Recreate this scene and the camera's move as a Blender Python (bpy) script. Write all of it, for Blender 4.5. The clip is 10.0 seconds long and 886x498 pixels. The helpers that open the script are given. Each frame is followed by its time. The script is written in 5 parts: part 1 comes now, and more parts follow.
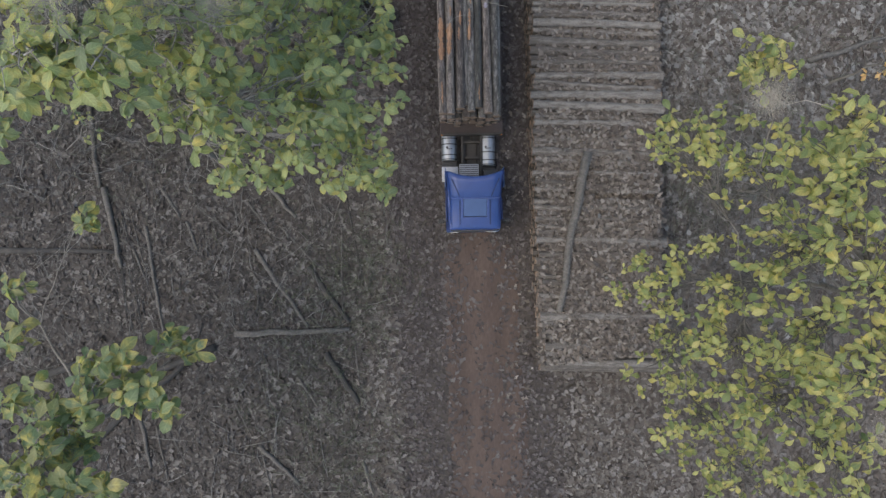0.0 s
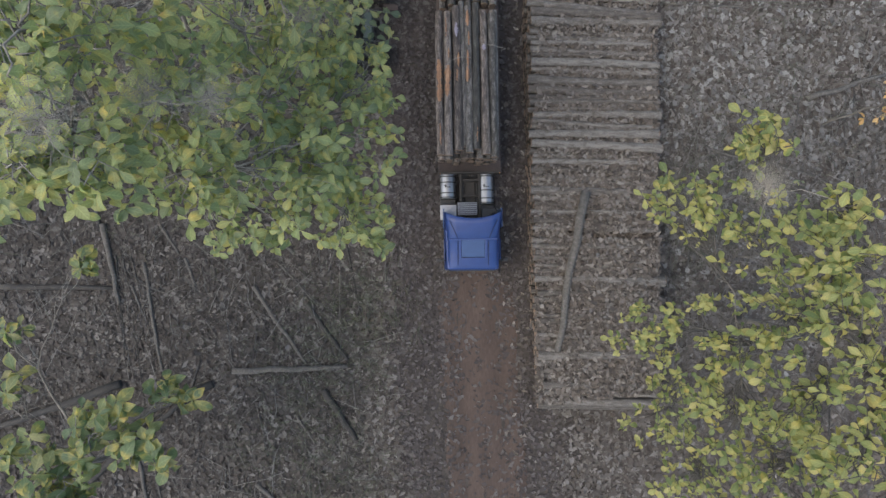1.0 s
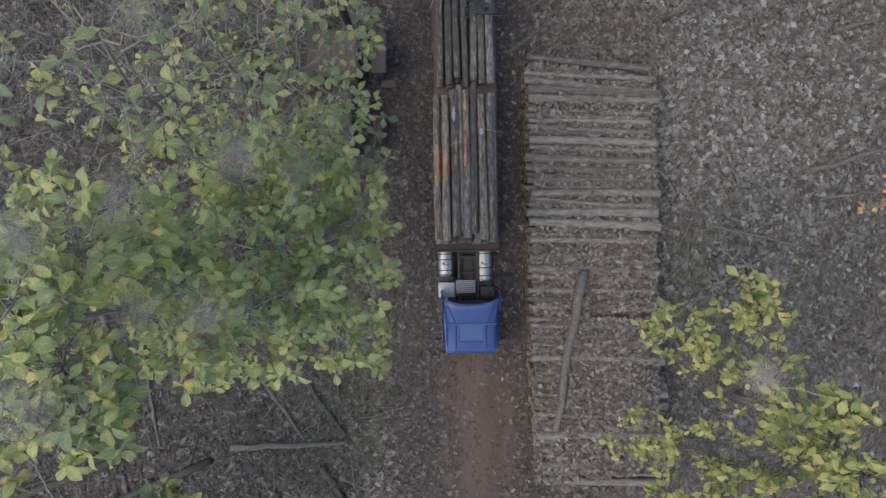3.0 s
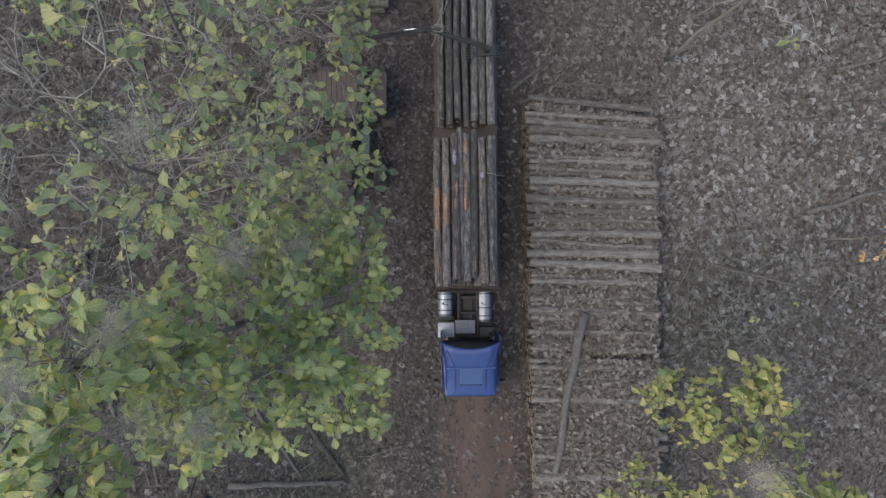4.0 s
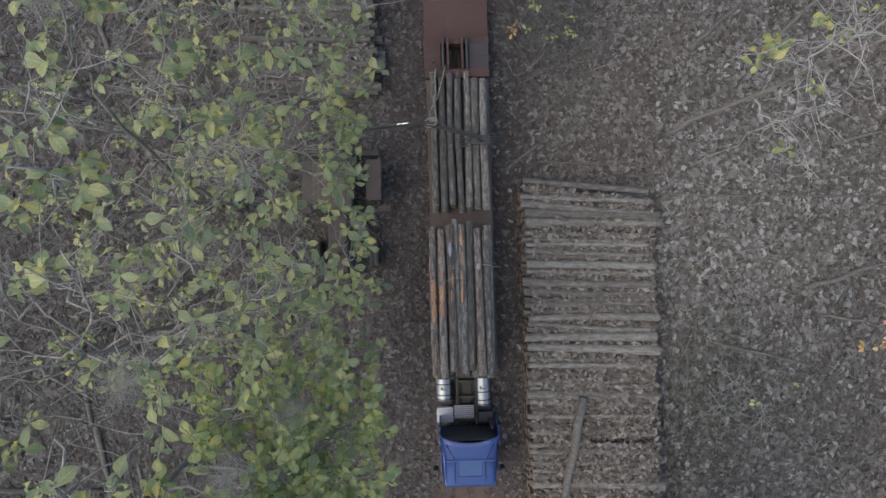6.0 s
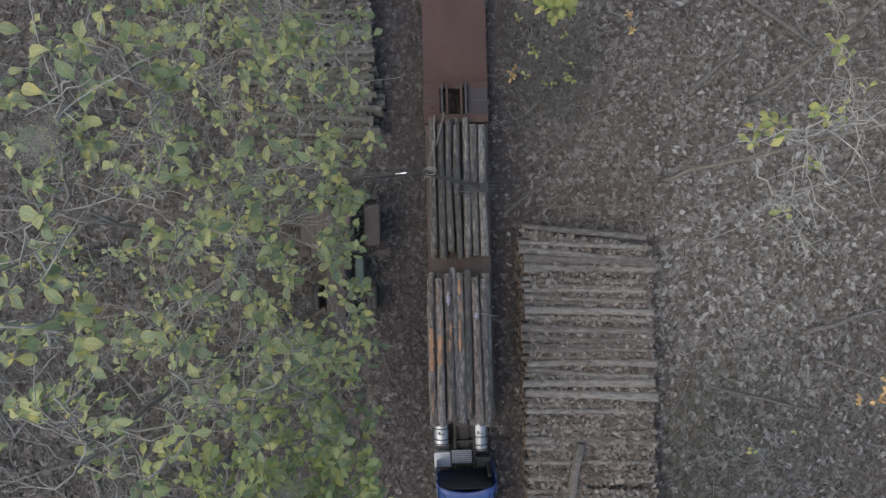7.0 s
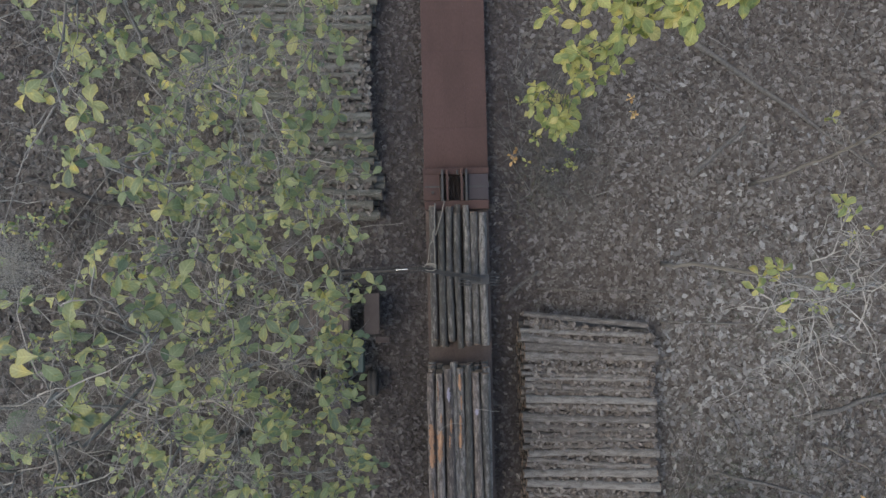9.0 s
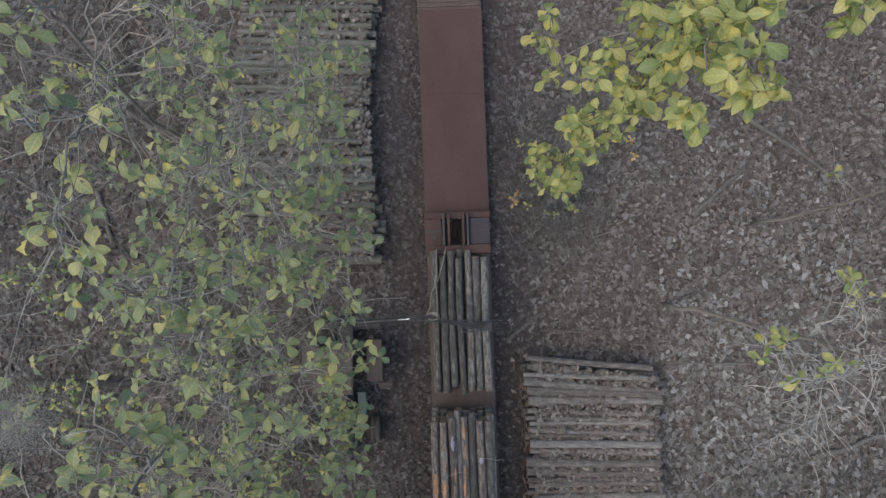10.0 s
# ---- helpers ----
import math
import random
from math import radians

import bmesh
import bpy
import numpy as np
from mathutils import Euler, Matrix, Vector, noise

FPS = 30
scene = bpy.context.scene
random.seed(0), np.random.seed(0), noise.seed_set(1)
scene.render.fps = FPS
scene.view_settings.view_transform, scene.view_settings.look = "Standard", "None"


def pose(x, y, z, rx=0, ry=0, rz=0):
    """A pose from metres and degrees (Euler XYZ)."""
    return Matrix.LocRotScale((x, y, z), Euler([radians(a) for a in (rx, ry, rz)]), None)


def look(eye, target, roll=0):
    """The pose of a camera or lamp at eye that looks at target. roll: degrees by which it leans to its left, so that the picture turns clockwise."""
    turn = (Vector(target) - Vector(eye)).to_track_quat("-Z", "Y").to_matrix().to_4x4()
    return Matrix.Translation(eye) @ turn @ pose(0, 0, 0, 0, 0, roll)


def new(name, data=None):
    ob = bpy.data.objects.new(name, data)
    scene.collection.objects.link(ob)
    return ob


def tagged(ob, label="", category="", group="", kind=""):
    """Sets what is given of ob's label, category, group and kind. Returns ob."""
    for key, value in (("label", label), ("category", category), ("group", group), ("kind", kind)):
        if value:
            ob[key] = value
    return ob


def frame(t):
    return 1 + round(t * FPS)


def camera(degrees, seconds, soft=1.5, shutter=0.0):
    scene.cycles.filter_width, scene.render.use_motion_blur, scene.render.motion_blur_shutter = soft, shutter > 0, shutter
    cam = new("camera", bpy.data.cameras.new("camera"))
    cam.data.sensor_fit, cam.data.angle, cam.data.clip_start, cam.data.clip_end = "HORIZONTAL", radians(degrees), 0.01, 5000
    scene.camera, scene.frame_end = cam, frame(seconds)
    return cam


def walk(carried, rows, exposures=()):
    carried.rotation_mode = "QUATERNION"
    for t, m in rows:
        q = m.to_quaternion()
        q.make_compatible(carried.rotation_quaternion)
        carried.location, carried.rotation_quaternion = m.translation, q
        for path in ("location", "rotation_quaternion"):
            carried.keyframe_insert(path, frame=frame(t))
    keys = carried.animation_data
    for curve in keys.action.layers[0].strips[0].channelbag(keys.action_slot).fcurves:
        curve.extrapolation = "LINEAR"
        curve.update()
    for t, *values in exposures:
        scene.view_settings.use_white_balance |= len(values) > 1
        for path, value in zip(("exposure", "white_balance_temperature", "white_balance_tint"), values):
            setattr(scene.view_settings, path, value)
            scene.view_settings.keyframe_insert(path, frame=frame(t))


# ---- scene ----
cam = camera(72.2, 10.0, soft=1.5)
PATH = [
    (0, (0.014, -0.282, 28.39), (0.016, -0.256, 26.39), 4.2),
    (0.5, (0.06, 0.432, 28.401), (0.063, 0.468, 26.402), 3.9),
    (1, (0.125, 1.23, 28.408), (0.125, 1.271, 26.409), -0.1),
    (1.5, (0.155, 2.124, 28.42), (0.155, 2.163, 26.42), -0.3),
    (2, (0.21, 3.062, 28.415), (0.209, 3.097, 26.416), -2.2),
    (2.5, (0.203, 3.947, 28.422), (0.204, 3.98, 26.423), 1.3),
    (4, (0.211, 6.627, 28.355), (0.212, 6.661, 26.356), 1.8),
    (4.5, (0.256, 7.477, 28.346), (0.255, 7.516, 26.347), -1.6),
    (5, (0.232, 8.449, 28.316), (0.234, 8.487, 26.316), 2.2),
    (5.5, (0.288, 9.408, 28.286), (0.29, 9.445, 26.287), 2.1),
    (7, (0.508, 12.306, 28.385), (0.507, 12.348, 26.385), -2.0),
    (7.5, (0.514, 13.324, 28.37), (0.514, 13.362, 26.37), -0.7),
    (8, (0.533, 14.298, 28.331), (0.532, 14.335, 26.331), -1.8),
    (8.5, (0.557, 15.2, 28.276), (0.555, 15.239, 26.277), -2.9),
    (9, (0.561, 16.093, 28.242), (0.558, 16.141, 26.242), -4.2),
    (9.5, (0.537, 16.996, 28.22), (0.533, 17.052, 26.221), -5.7),
    (10, (0.513, 17.853, 28.223), (0.51, 17.917, 26.224), -4.0),
]
walk(cam, [(t, look(eye, target, roll)) for t, eye, target, roll in PATH], [(0.0, 1.48, 6900, 6), (10.0, 1.48, 6900, 6)])

# ---- world, sun, exposure ----
world = bpy.data.worlds.new("sky_world")
scene.world = world
world.use_nodes = True
wn = world.node_tree.nodes
sky = wn.new("ShaderNodeTexSky")
sky.sky_type = "NISHITA"
sky.sun_disc = False
sky.sun_elevation = radians(60)
sky.sun_rotation = radians(250)
sky.dust_density = 3.0
wn["Background"].inputs["Strength"].default_value = 0.15
world.node_tree.links.new(sky.outputs[0], wn["Background"].inputs["Color"])
sun = new("sun", bpy.data.lights.new("sun", "SUN"))
sun.data.energy = 0.34
sun.data.angle = radians(40)
sun.data.color = (1.0, 0.96, 0.90)
sun.matrix_world = look((-7, -4, 15), (0, 0, 0))

R = random.Random(7)
NR = np.random.RandomState(11)


# ---- materials ----
def material(name, stops, scale=6.0, rough=0.8, bump=0.3, metal=0.0, vary="", stretch=(1, 1, 1), fine=8.0, space="Object", amount=0.6, span=(0.12, 0.88)):
    """stops: colours from dark to light, mixed by noise at two scales; vary: 'island' or 'object' adds a shade of its own to each piece."""
    m = bpy.data.materials.new(name)
    m.use_nodes = True
    n, l = m.node_tree.nodes, m.node_tree.links
    b = n["Principled BSDF"]
    b.inputs["Roughness"].default_value = rough
    b.inputs["Metallic"].default_value = metal
    co = n.new("ShaderNodeTexCoord")
    mp = n.new("ShaderNodeMapping")
    mp.inputs["Scale"].default_value = stretch
    l.new(co.outputs[space], mp.inputs["Vector"])
    coarse, grain = n.new("ShaderNodeTexNoise"), n.new("ShaderNodeTexNoise")
    coarse.inputs["Scale"].default_value, grain.inputs["Scale"].default_value = scale, scale * fine
    coarse.inputs["Detail"].default_value, grain.inputs["Detail"].default_value = 5.0, 3.0
    for t in (coarse, grain):
        l.new(mp.outputs[0], t.inputs["Vector"])
    mix = n.new("ShaderNodeMath")
    mix.operation = "MULTIPLY_ADD"
    mix.inputs[1].default_value = 0.45
    l.new(grain.outputs[0], mix.inputs[0])
    half = n.new("ShaderNodeMath")
    half.operation = "MULTIPLY"
    half.inputs[1].default_value = 0.55
    l.new(coarse.outputs[0], half.inputs[0])
    l.new(half.outputs[0], mix.inputs[2])
    factor = mix.outputs[0]
    if vary:
        if vary == "island":
            src = n.new("ShaderNodeNewGeometry").outputs["Random Per Island"]
        else:
            src = n.new("ShaderNodeObjectInfo").outputs["Random"]
        shade = n.new("ShaderNodeMath")
        shade.operation = "MULTIPLY_ADD"
        shade.inputs[1].default_value = amount
        l.new(src, shade.inputs[0])
        rest = n.new("ShaderNodeMath")
        rest.operation = "MULTIPLY_ADD"
        rest.inputs[1].default_value = 1.0 - amount
        rest.inputs[2].default_value = 0.0
        l.new(factor, rest.inputs[0])
        l.new(rest.outputs[0], shade.inputs[2])
        factor = shade.outputs[0]
    ramp = n.new("ShaderNodeValToRGB")
    e = ramp.color_ramp.elements
    lo, hi = (0.28, 0.72) if not vary else span
    while len(e) < len(stops):
        e.new(0.5)
    for i, c in enumerate(stops):
        e[i].position = lo + (hi - lo) * i / max(1, len(stops) - 1)
        e[i].color = (*c, 1)
    l.new(factor, ramp.inputs[0])
    l.new(ramp.outputs[0], b.inputs["Base Color"])
    if bump:
        bp = n.new("ShaderNodeBump")
        bp.inputs["Strength"].default_value = bump
        bp.inputs["Distance"].default_value = 0.02
        l.new(mix.outputs[0], bp.inputs["Height"])
        l.new(bp.outputs[0], b.inputs["Normal"])
    return m


def leafy(name, stops, old=(0.40, 0.34, 0.10), dead=(0.34, 0.21, 0.09), wilt=0.62, **k):
    """A leaf's material: some light passes through the blade; parts of some leaves have turned yellow or brown."""
    m = material(name, stops, scale=9.0, rough=0.6, bump=0.35, **k)
    n, l = m.node_tree.nodes, m.node_tree.links
    if k["vary"] == "island":
        own = n.new("ShaderNodeNewGeometry").outputs["Random Per Island"]
    else:
        own = n.new("ShaderNodeObjectInfo").outputs["Random"]
    shift = n.new("ShaderNodeMath")
    shift.operation = "MULTIPLY"
    shift.inputs[1].default_value = 61.7
    l.new(own, shift.inputs[0])
    patch = n.new("ShaderNodeTexNoise")
    patch.noise_dimensions = "4D"
    patch.inputs["Scale"].default_value = 2.6
    patch.inputs["Detail"].default_value = 3.0
    l.new(n["Texture Coordinate"].outputs["Object"], patch.inputs["Vector"])
    l.new(shift.outputs[0], patch.inputs["W"])
    fade = n.new("ShaderNodeValToRGB")
    fe = fade.color_ramp.elements
    fe[0].position, fe[0].color = wilt - 0.11, (0, 0, 0, 1)
    fe[1].position, fe[1].color = wilt + 0.07, (1, 1, 1, 1)
    l.new(patch.outputs[0], fade.inputs[0])
    worn = n.new("ShaderNodeValToRGB")
    we = worn.color_ramp.elements
    we[0].position, we[0].color = wilt + 0.06, (*old, 1)
    we[1].position, we[1].color = wilt + 0.14, (*dead, 1)
    l.new(patch.outputs[0], worn.inputs[0])
    blend = n.new("ShaderNodeMix")
    blend.data_type = "RGBA"
    l.new(fade.outputs[0], blend.inputs[0])
    l.new(n["Color Ramp"].outputs[0], blend.inputs[6])
    l.new(worn.outputs[0], blend.inputs[7])
    def calc(op, a, b=0.0, c=0.0):
        q = n.new("ShaderNodeMath")
        q.operation = op
        for i, w in enumerate((a, b, c)):
            if isinstance(w, (int, float)):
                q.inputs[i].default_value = w
            else:
                l.new(w, q.inputs[i])
        return q.outputs[0]

    at = n.new("ShaderNodeAttribute")
    at.attribute_name = "blade"
    parts = n.new("ShaderNodeSeparateXYZ")
    l.new(at.outputs["Vector"], parts.inputs[0])
    side = calc("ABSOLUTE", parts.outputs[1])
    ribs = calc("SINE", calc("MULTIPLY_ADD", calc("MULTIPLY_ADD", side, -0.22, parts.outputs[0]), 40.0, 0.0))
    ribs = calc("MULTIPLY", calc("MAXIMUM", ribs, 0.0), calc("GREATER_THAN", side, 0.05))
    midrib = calc("LESS_THAN", side, 0.09)
    tone = calc("MULTIPLY_ADD", ribs, -0.15, calc("MULTIPLY_ADD", midrib, 0.22, 1.03))
    rim = calc("MULTIPLY", calc("SMOOTH_MIN", calc("MULTIPLY", calc("MAXIMUM", calc("SUBTRACT", side, 0.6), 0.0), 2.2), 1.0, 0.1), calc("GREATER_THAN", calc("FRACT", shift.outputs[0]), 0.55))
    shaded = n.new("ShaderNodeMix")
    shaded.data_type = "RGBA"
    l.new(calc("MULTIPLY", rim, 0.5), shaded.inputs[0])
    l.new(blend.outputs[2], shaded.inputs[6])
    shaded.inputs[7].default_value = (*old, 1)
    blend = n.new("ShaderNodeVectorMath")
    blend.operation = "SCALE"
    l.new(shaded.outputs[2], blend.inputs[0])
    l.new(tone, blend.inputs["Scale"])
    l.new(blend.outputs[0], n["Principled BSDF"].inputs["Base Color"])
    passing = n.new("ShaderNodeMix")
    passing.data_type = "RGBA"
    passing.blend_type = "MULTIPLY"
    passing.inputs[0].default_value = 1.0
    passing.inputs[7].default_value = (1.5, 1.6, 1.3, 1)
    l.new(blend.outputs[0], passing.inputs[6])
    tr = n.new("ShaderNodeBsdfTranslucent")
    mixer = n.new("ShaderNodeMixShader")
    mixer.inputs[0].default_value = 0.5
    l.new(passing.outputs[2], tr.inputs["Color"])
    l.new(n["Principled BSDF"].outputs[0], mixer.inputs[1])
    l.new(tr.outputs[0], mixer.inputs[2])
    l.new(mixer.outputs[0], n["Material Output"].inputs["Surface"])
    return m


M_SOIL = material("forest_soil", [(0.018, 0.0155, 0.014), (0.030, 0.026, 0.023), (0.046, 0.040, 0.036)], scale=0.7, fine=14, rough=0.95, bump=0.6)
SOIL_NODES, SOIL_LINKS = M_SOIL.node_tree.nodes, M_SOIL.node_tree.links
pressed = SOIL_NODES.new("ShaderNodeTexVoronoi")
pressed.inputs["Scale"].default_value = 7.0
SOIL_LINKS.new(SOIL_NODES["Mapping"].outputs[0], pressed.inputs["Vector"])
tone = SOIL_NODES.new("ShaderNodeValToRGB")
tone.color_ramp.elements[0].color = (0.55, 0.52, 0.50, 1)
tone.color_ramp.elements[1].color = (1.75, 1.72, 1.70, 1)
SOIL_LINKS.new(pressed.outputs["Color"], tone.inputs[0])
leafed = SOIL_NODES.new("ShaderNodeMix")
leafed.data_type, leafed.blend_type = "RGBA", "MULTIPLY"
leafed.inputs[0].default_value = 0.9
SOIL_LINKS.new(SOIL_NODES["Color Ramp"].outputs[0], leafed.inputs[6])
SOIL_LINKS.new(tone.outputs[0], leafed.inputs[7])
SOIL_LINKS.new(leafed.outputs[2], SOIL_NODES["Principled BSDF"].inputs["Base Color"])
M_ROAD = material("red_earth", [(0.029, 0.0208, 0.0172), (0.046, 0.0320, 0.0258), (0.067, 0.0480, 0.0385)], scale=0.5, fine=16, rough=0.95, bump=0.4, stretch=(1.6, 0.5, 1))
M_LITTER = material("dry_leaves", [(0.033, 0.027, 0.0225), (0.046, 0.038, 0.0325), (0.058, 0.0505, 0.044), (0.075, 0.068, 0.061), (0.120, 0.114, 0.108)], scale=5, rough=0.85, bump=0.2, vary="island", amount=0.8)
M_LITTER_ONE = material("dry_leaf_single", [(0.036, 0.029, 0.023), (0.066, 0.056, 0.046), (0.096, 0.083, 0.071), (0.186, 0.175, 0.162)], scale=5, rough=0.85, bump=0.2, vary="object", amount=0.8)
M_PALE = material("pale_dry_leaves", [(0.057, 0.052, 0.046), (0.085, 0.081, 0.076), (0.119, 0.116, 0.110), (0.171, 0.170, 0.164)], scale=5, rough=0.85, bump=0.2, vary="island", amount=0.8)
M_PILELEAF = material("leaves_between_logs", [(0.040, 0.032, 0.026), (0.062, 0.051, 0.043), (0.088, 0.076, 0.066), (0.150, 0.138, 0.124)], scale=5, rough=0.85, bump=0.2, vary="island", amount=0.8)
M_TRODDEN = material("trodden_leaves", [(0.027, 0.0222, 0.0212), (0.0335, 0.0278, 0.0265), (0.044, 0.0375, 0.036), (0.080, 0.0735, 0.0715)], scale=5, rough=0.9, bump=0.2, vary="island", amount=0.8)
# Darker grey copy of the litter, with the trees' shade painted in.
M_SHADE = material("shaded_grey_leaves", [(0.019, 0.0162, 0.0142), (0.027, 0.0228, 0.020), (0.036, 0.0308, 0.027), (0.047, 0.0412, 0.037), (0.106, 0.100, 0.094)], scale=5, rough=0.85, bump=0.2, vary="island", amount=0.8)
M_TWIG = material("dead_twigs", [(0.036, 0.034, 0.032), (0.072, 0.069, 0.064), (0.150, 0.146, 0.137)], scale=4, rough=0.9, bump=0.2, vary="island")
M_BARK = material("grey_bark", [(0.075, 0.068, 0.058), (0.128, 0.114, 0.099), (0.195, 0.180, 0.158)], scale=3, rough=0.95, bump=0.8, stretch=(3, 3, 0.6))
M_FALLEN = material("weathered_fallen_wood", [(0.036, 0.033, 0.030), (0.066, 0.061, 0.055), (0.120, 0.113, 0.104)], scale=3, rough=0.95, bump=0.8, stretch=(3, 3, 0.6))
M_BRANCH = material("pale_branch_bark", [(0.075, 0.071, 0.063), (0.140, 0.133, 0.120), (0.290, 0.279, 0.255)], scale=4, rough=0.9, bump=0.4)
M_PALEBARK = material("bleached_branch_bark", [(0.10, 0.096, 0.087), (0.185, 0.178, 0.163), (0.33, 0.32, 0.296)], scale=4, rough=0.9, bump=0.4)
M_LIMB = material("grey_limb_bark", [(0.07, 0.063, 0.055), (0.12, 0.11, 0.096), (0.20, 0.186, 0.165)], scale=3, rough=0.95, bump=0.6)
M_LOG = material("weathered_log_bark", [(0.036, 0.031, 0.027), (0.057, 0.050, 0.044), (0.080, 0.072, 0.064), (0.130, 0.121, 0.110)], scale=3.2, fine=6, rough=0.95, bump=0.9, stretch=(0.8, 3, 3), vary="object", amount=0.15, span=(0.36, 0.60))
M_LOG_T = material("loaded_log_bark", [(0.021, 0.019, 0.0165), (0.038, 0.035, 0.0305), (0.059, 0.054, 0.049), (0.150, 0.138, 0.127)], scale=3.4, fine=6, rough=0.95, bump=0.9, stretch=(0.8, 3, 3), vary="object", amount=0.14, span=(0.36, 0.60))
M_LOG_B = material("brown_log_bark", [(0.022, 0.018, 0.015), (0.046, 0.037, 0.032), (0.078, 0.063, 0.054), (0.180, 0.150, 0.130)], scale=3.4, fine=6, rough=0.95, bump=0.9, stretch=(0.8, 3, 3), vary="object", amount=0.14, span=(0.36, 0.60))
M_PATCH = material("orange_log_patch", [(0.055, 0.037, 0.026), (0.200, 0.100, 0.052), (0.440, 0.260, 0.145)], scale=5, rough=0.8, bump=0.5, stretch=(0.3, 3, 3))
M_CHALK = material("pale_violet_chalk", [(0.10, 0.09, 0.10), (0.19, 0.17, 0.21), (0.30, 0.28, 0.33)], scale=7, rough=0.95, bump=0.2, stretch=(0.5, 3, 3))
M_CUT = material("sawn_log_end", [(0.083, 0.054, 0.036), (0.135, 0.091, 0.062), (0.188, 0.135, 0.098)], scale=9, rough=0.85, bump=0.4)
GREENS = [(0.126, 0.160, 0.094), (0.168, 0.210, 0.110), (0.214, 0.262, 0.126), (0.278, 0.310, 0.134), (0.410, 0.365, 0.155)]
FADING = [(0.083, 0.112, 0.078), (0.121, 0.156, 0.096), (0.176, 0.213, 0.118), (0.252, 0.269, 0.132), (0.395, 0.330, 0.155)]
M_GREEN = leafy("green_leaf", GREENS, wilt=0.64, span=(0.10, 1.0), vary="island", amount=0.7)
M_GREEN1 = leafy("green_leaf_single", GREENS, wilt=0.64, span=(0.10, 1.0), vary="object", amount=0.7)
M_SPARSE = leafy("fading_leaf", FADING, wilt=0.67, span=(0.10, 1.0), vary="island", amount=0.7)
M_SPARSE1 = leafy("fading_leaf_single", FADING, wilt=0.67, span=(0.10, 1.0), vary="object", amount=0.7)
M_YELLOW = leafy("yellow_green_leaf", [(0.100, 0.137, 0.058), (0.156, 0.193, 0.076), (0.214, 0.240, 0.092), (0.282, 0.288, 0.112), (0.385, 0.338, 0.145)], wilt=0.64, vary="island", amount=0.7)
M_YELLOW1 = leafy("yellow_green_leaf_single", [(0.100, 0.137, 0.058), (0.156, 0.193, 0.076), (0.214, 0.240, 0.092), (0.282, 0.288, 0.112), (0.385, 0.338, 0.145)], wilt=0.64, vary="object", amount=0.7)
# Darker leaf green; shade on the low left tree is painted into it.
M_DEEP = leafy("deep_green_leaf", [(0.074, 0.114, 0.064), (0.104, 0.149, 0.078), (0.132, 0.180, 0.088), (0.168, 0.204, 0.094), (0.230, 0.214, 0.104)], vary="island", amount=0.7)
M_DEEP1 = leafy("deep_green_leaf_single", [(0.074, 0.114, 0.064), (0.104, 0.149, 0.078), (0.132, 0.180, 0.088), (0.168, 0.204, 0.094), (0.230, 0.214, 0.104)], vary="object", amount=0.7)
M_PANICLE = material("dry_flower_panicle", [(0.17, 0.155, 0.130), (0.24, 0.222, 0.19), (0.31, 0.29, 0.25)], scale=6, rough=0.95, bump=0.2, vary="island")
# Orange of drying leaves, bright enough to carry painted sunlight on one shrub.
M_ORANGE = leafy("dry_sunlit_orange_leaf", [(0.279, 0.146, 0.059), (0.419, 0.244, 0.101), (0.558, 0.390, 0.202)], vary="object", amount=0.7)
M_DARKBARK = material("dark_pole_bark", [(0.012, 0.011, 0.010), (0.024, 0.022, 0.020), (0.046, 0.042, 0.039)], scale=4, rough=0.9, bump=0.6)
M_GRASS = material("grass_blades", [(0.020, 0.027, 0.014), (0.036, 0.047, 0.023), (0.072, 0.074, 0.046)], scale=4, rough=0.8, bump=0, vary="island")
M_BLUE = material("blue_cab_paint", [(0.005, 0.018, 0.082), (0.007, 0.026, 0.110), (0.014, 0.036, 0.132)], scale=1.5, fine=20, rough=0.42, bump=0.03)
# Near-black blue: the shade in the roof's grooves, as a colour.
M_BLUE_S = material("shadowed_blue_seam", [(0.004, 0.008, 0.030), (0.006, 0.013, 0.045)], scale=4, rough=0.8, bump=0.05)
M_BLUE_D = material("dusty_blue_hatch", [(0.011, 0.033, 0.098), (0.016, 0.046, 0.124)], scale=4, rough=0.5, bump=0.05)
M_BLACK = material("black_plastic", [(0.009, 0.009, 0.010), (0.022, 0.022, 0.022)], scale=6, rough=0.6, bump=0.1)
M_STEEL = material("dark_dirty_steel", [(0.013, 0.012, 0.011), (0.028, 0.025, 0.022), (0.049, 0.041, 0.036)], scale=3, rough=0.7, bump=0.3, metal=0.2)
M_BOOM = material("worn_grey_crane_paint", [(0.014, 0.013, 0.012), (0.025, 0.023, 0.021), (0.042, 0.039, 0.035)], scale=3, rough=0.95, bump=0.3)
M_ALU = material("brushed_aluminium", [(0.195, 0.203, 0.214), (0.315, 0.323, 0.338)], scale=4, rough=0.42, bump=0.05, metal=0.8)
M_GREY = material("light_grey_plate", [(0.206, 0.206, 0.220), (0.319, 0.319, 0.332)], scale=9, rough=0.6, bump=0.2)
M_TYRE = material("tyre_rubber", [(0.013, 0.013, 0.012), (0.038, 0.032, 0.028)], scale=5, rough=0.9, bump=0.3)
M_RIM = material("dusty_rim", [(0.075, 0.068, 0.060), (0.150, 0.135, 0.120)], scale=5, rough=0.6, bump=0.1, metal=0.3)
M_RED = material("rust_red_deck", [(0.030, 0.0155, 0.0125), (0.044, 0.0228, 0.0185), (0.060, 0.032, 0.027)], scale=0.6, fine=22, rough=0.92, bump=0.15, stretch=(1.5, 0.5, 1))
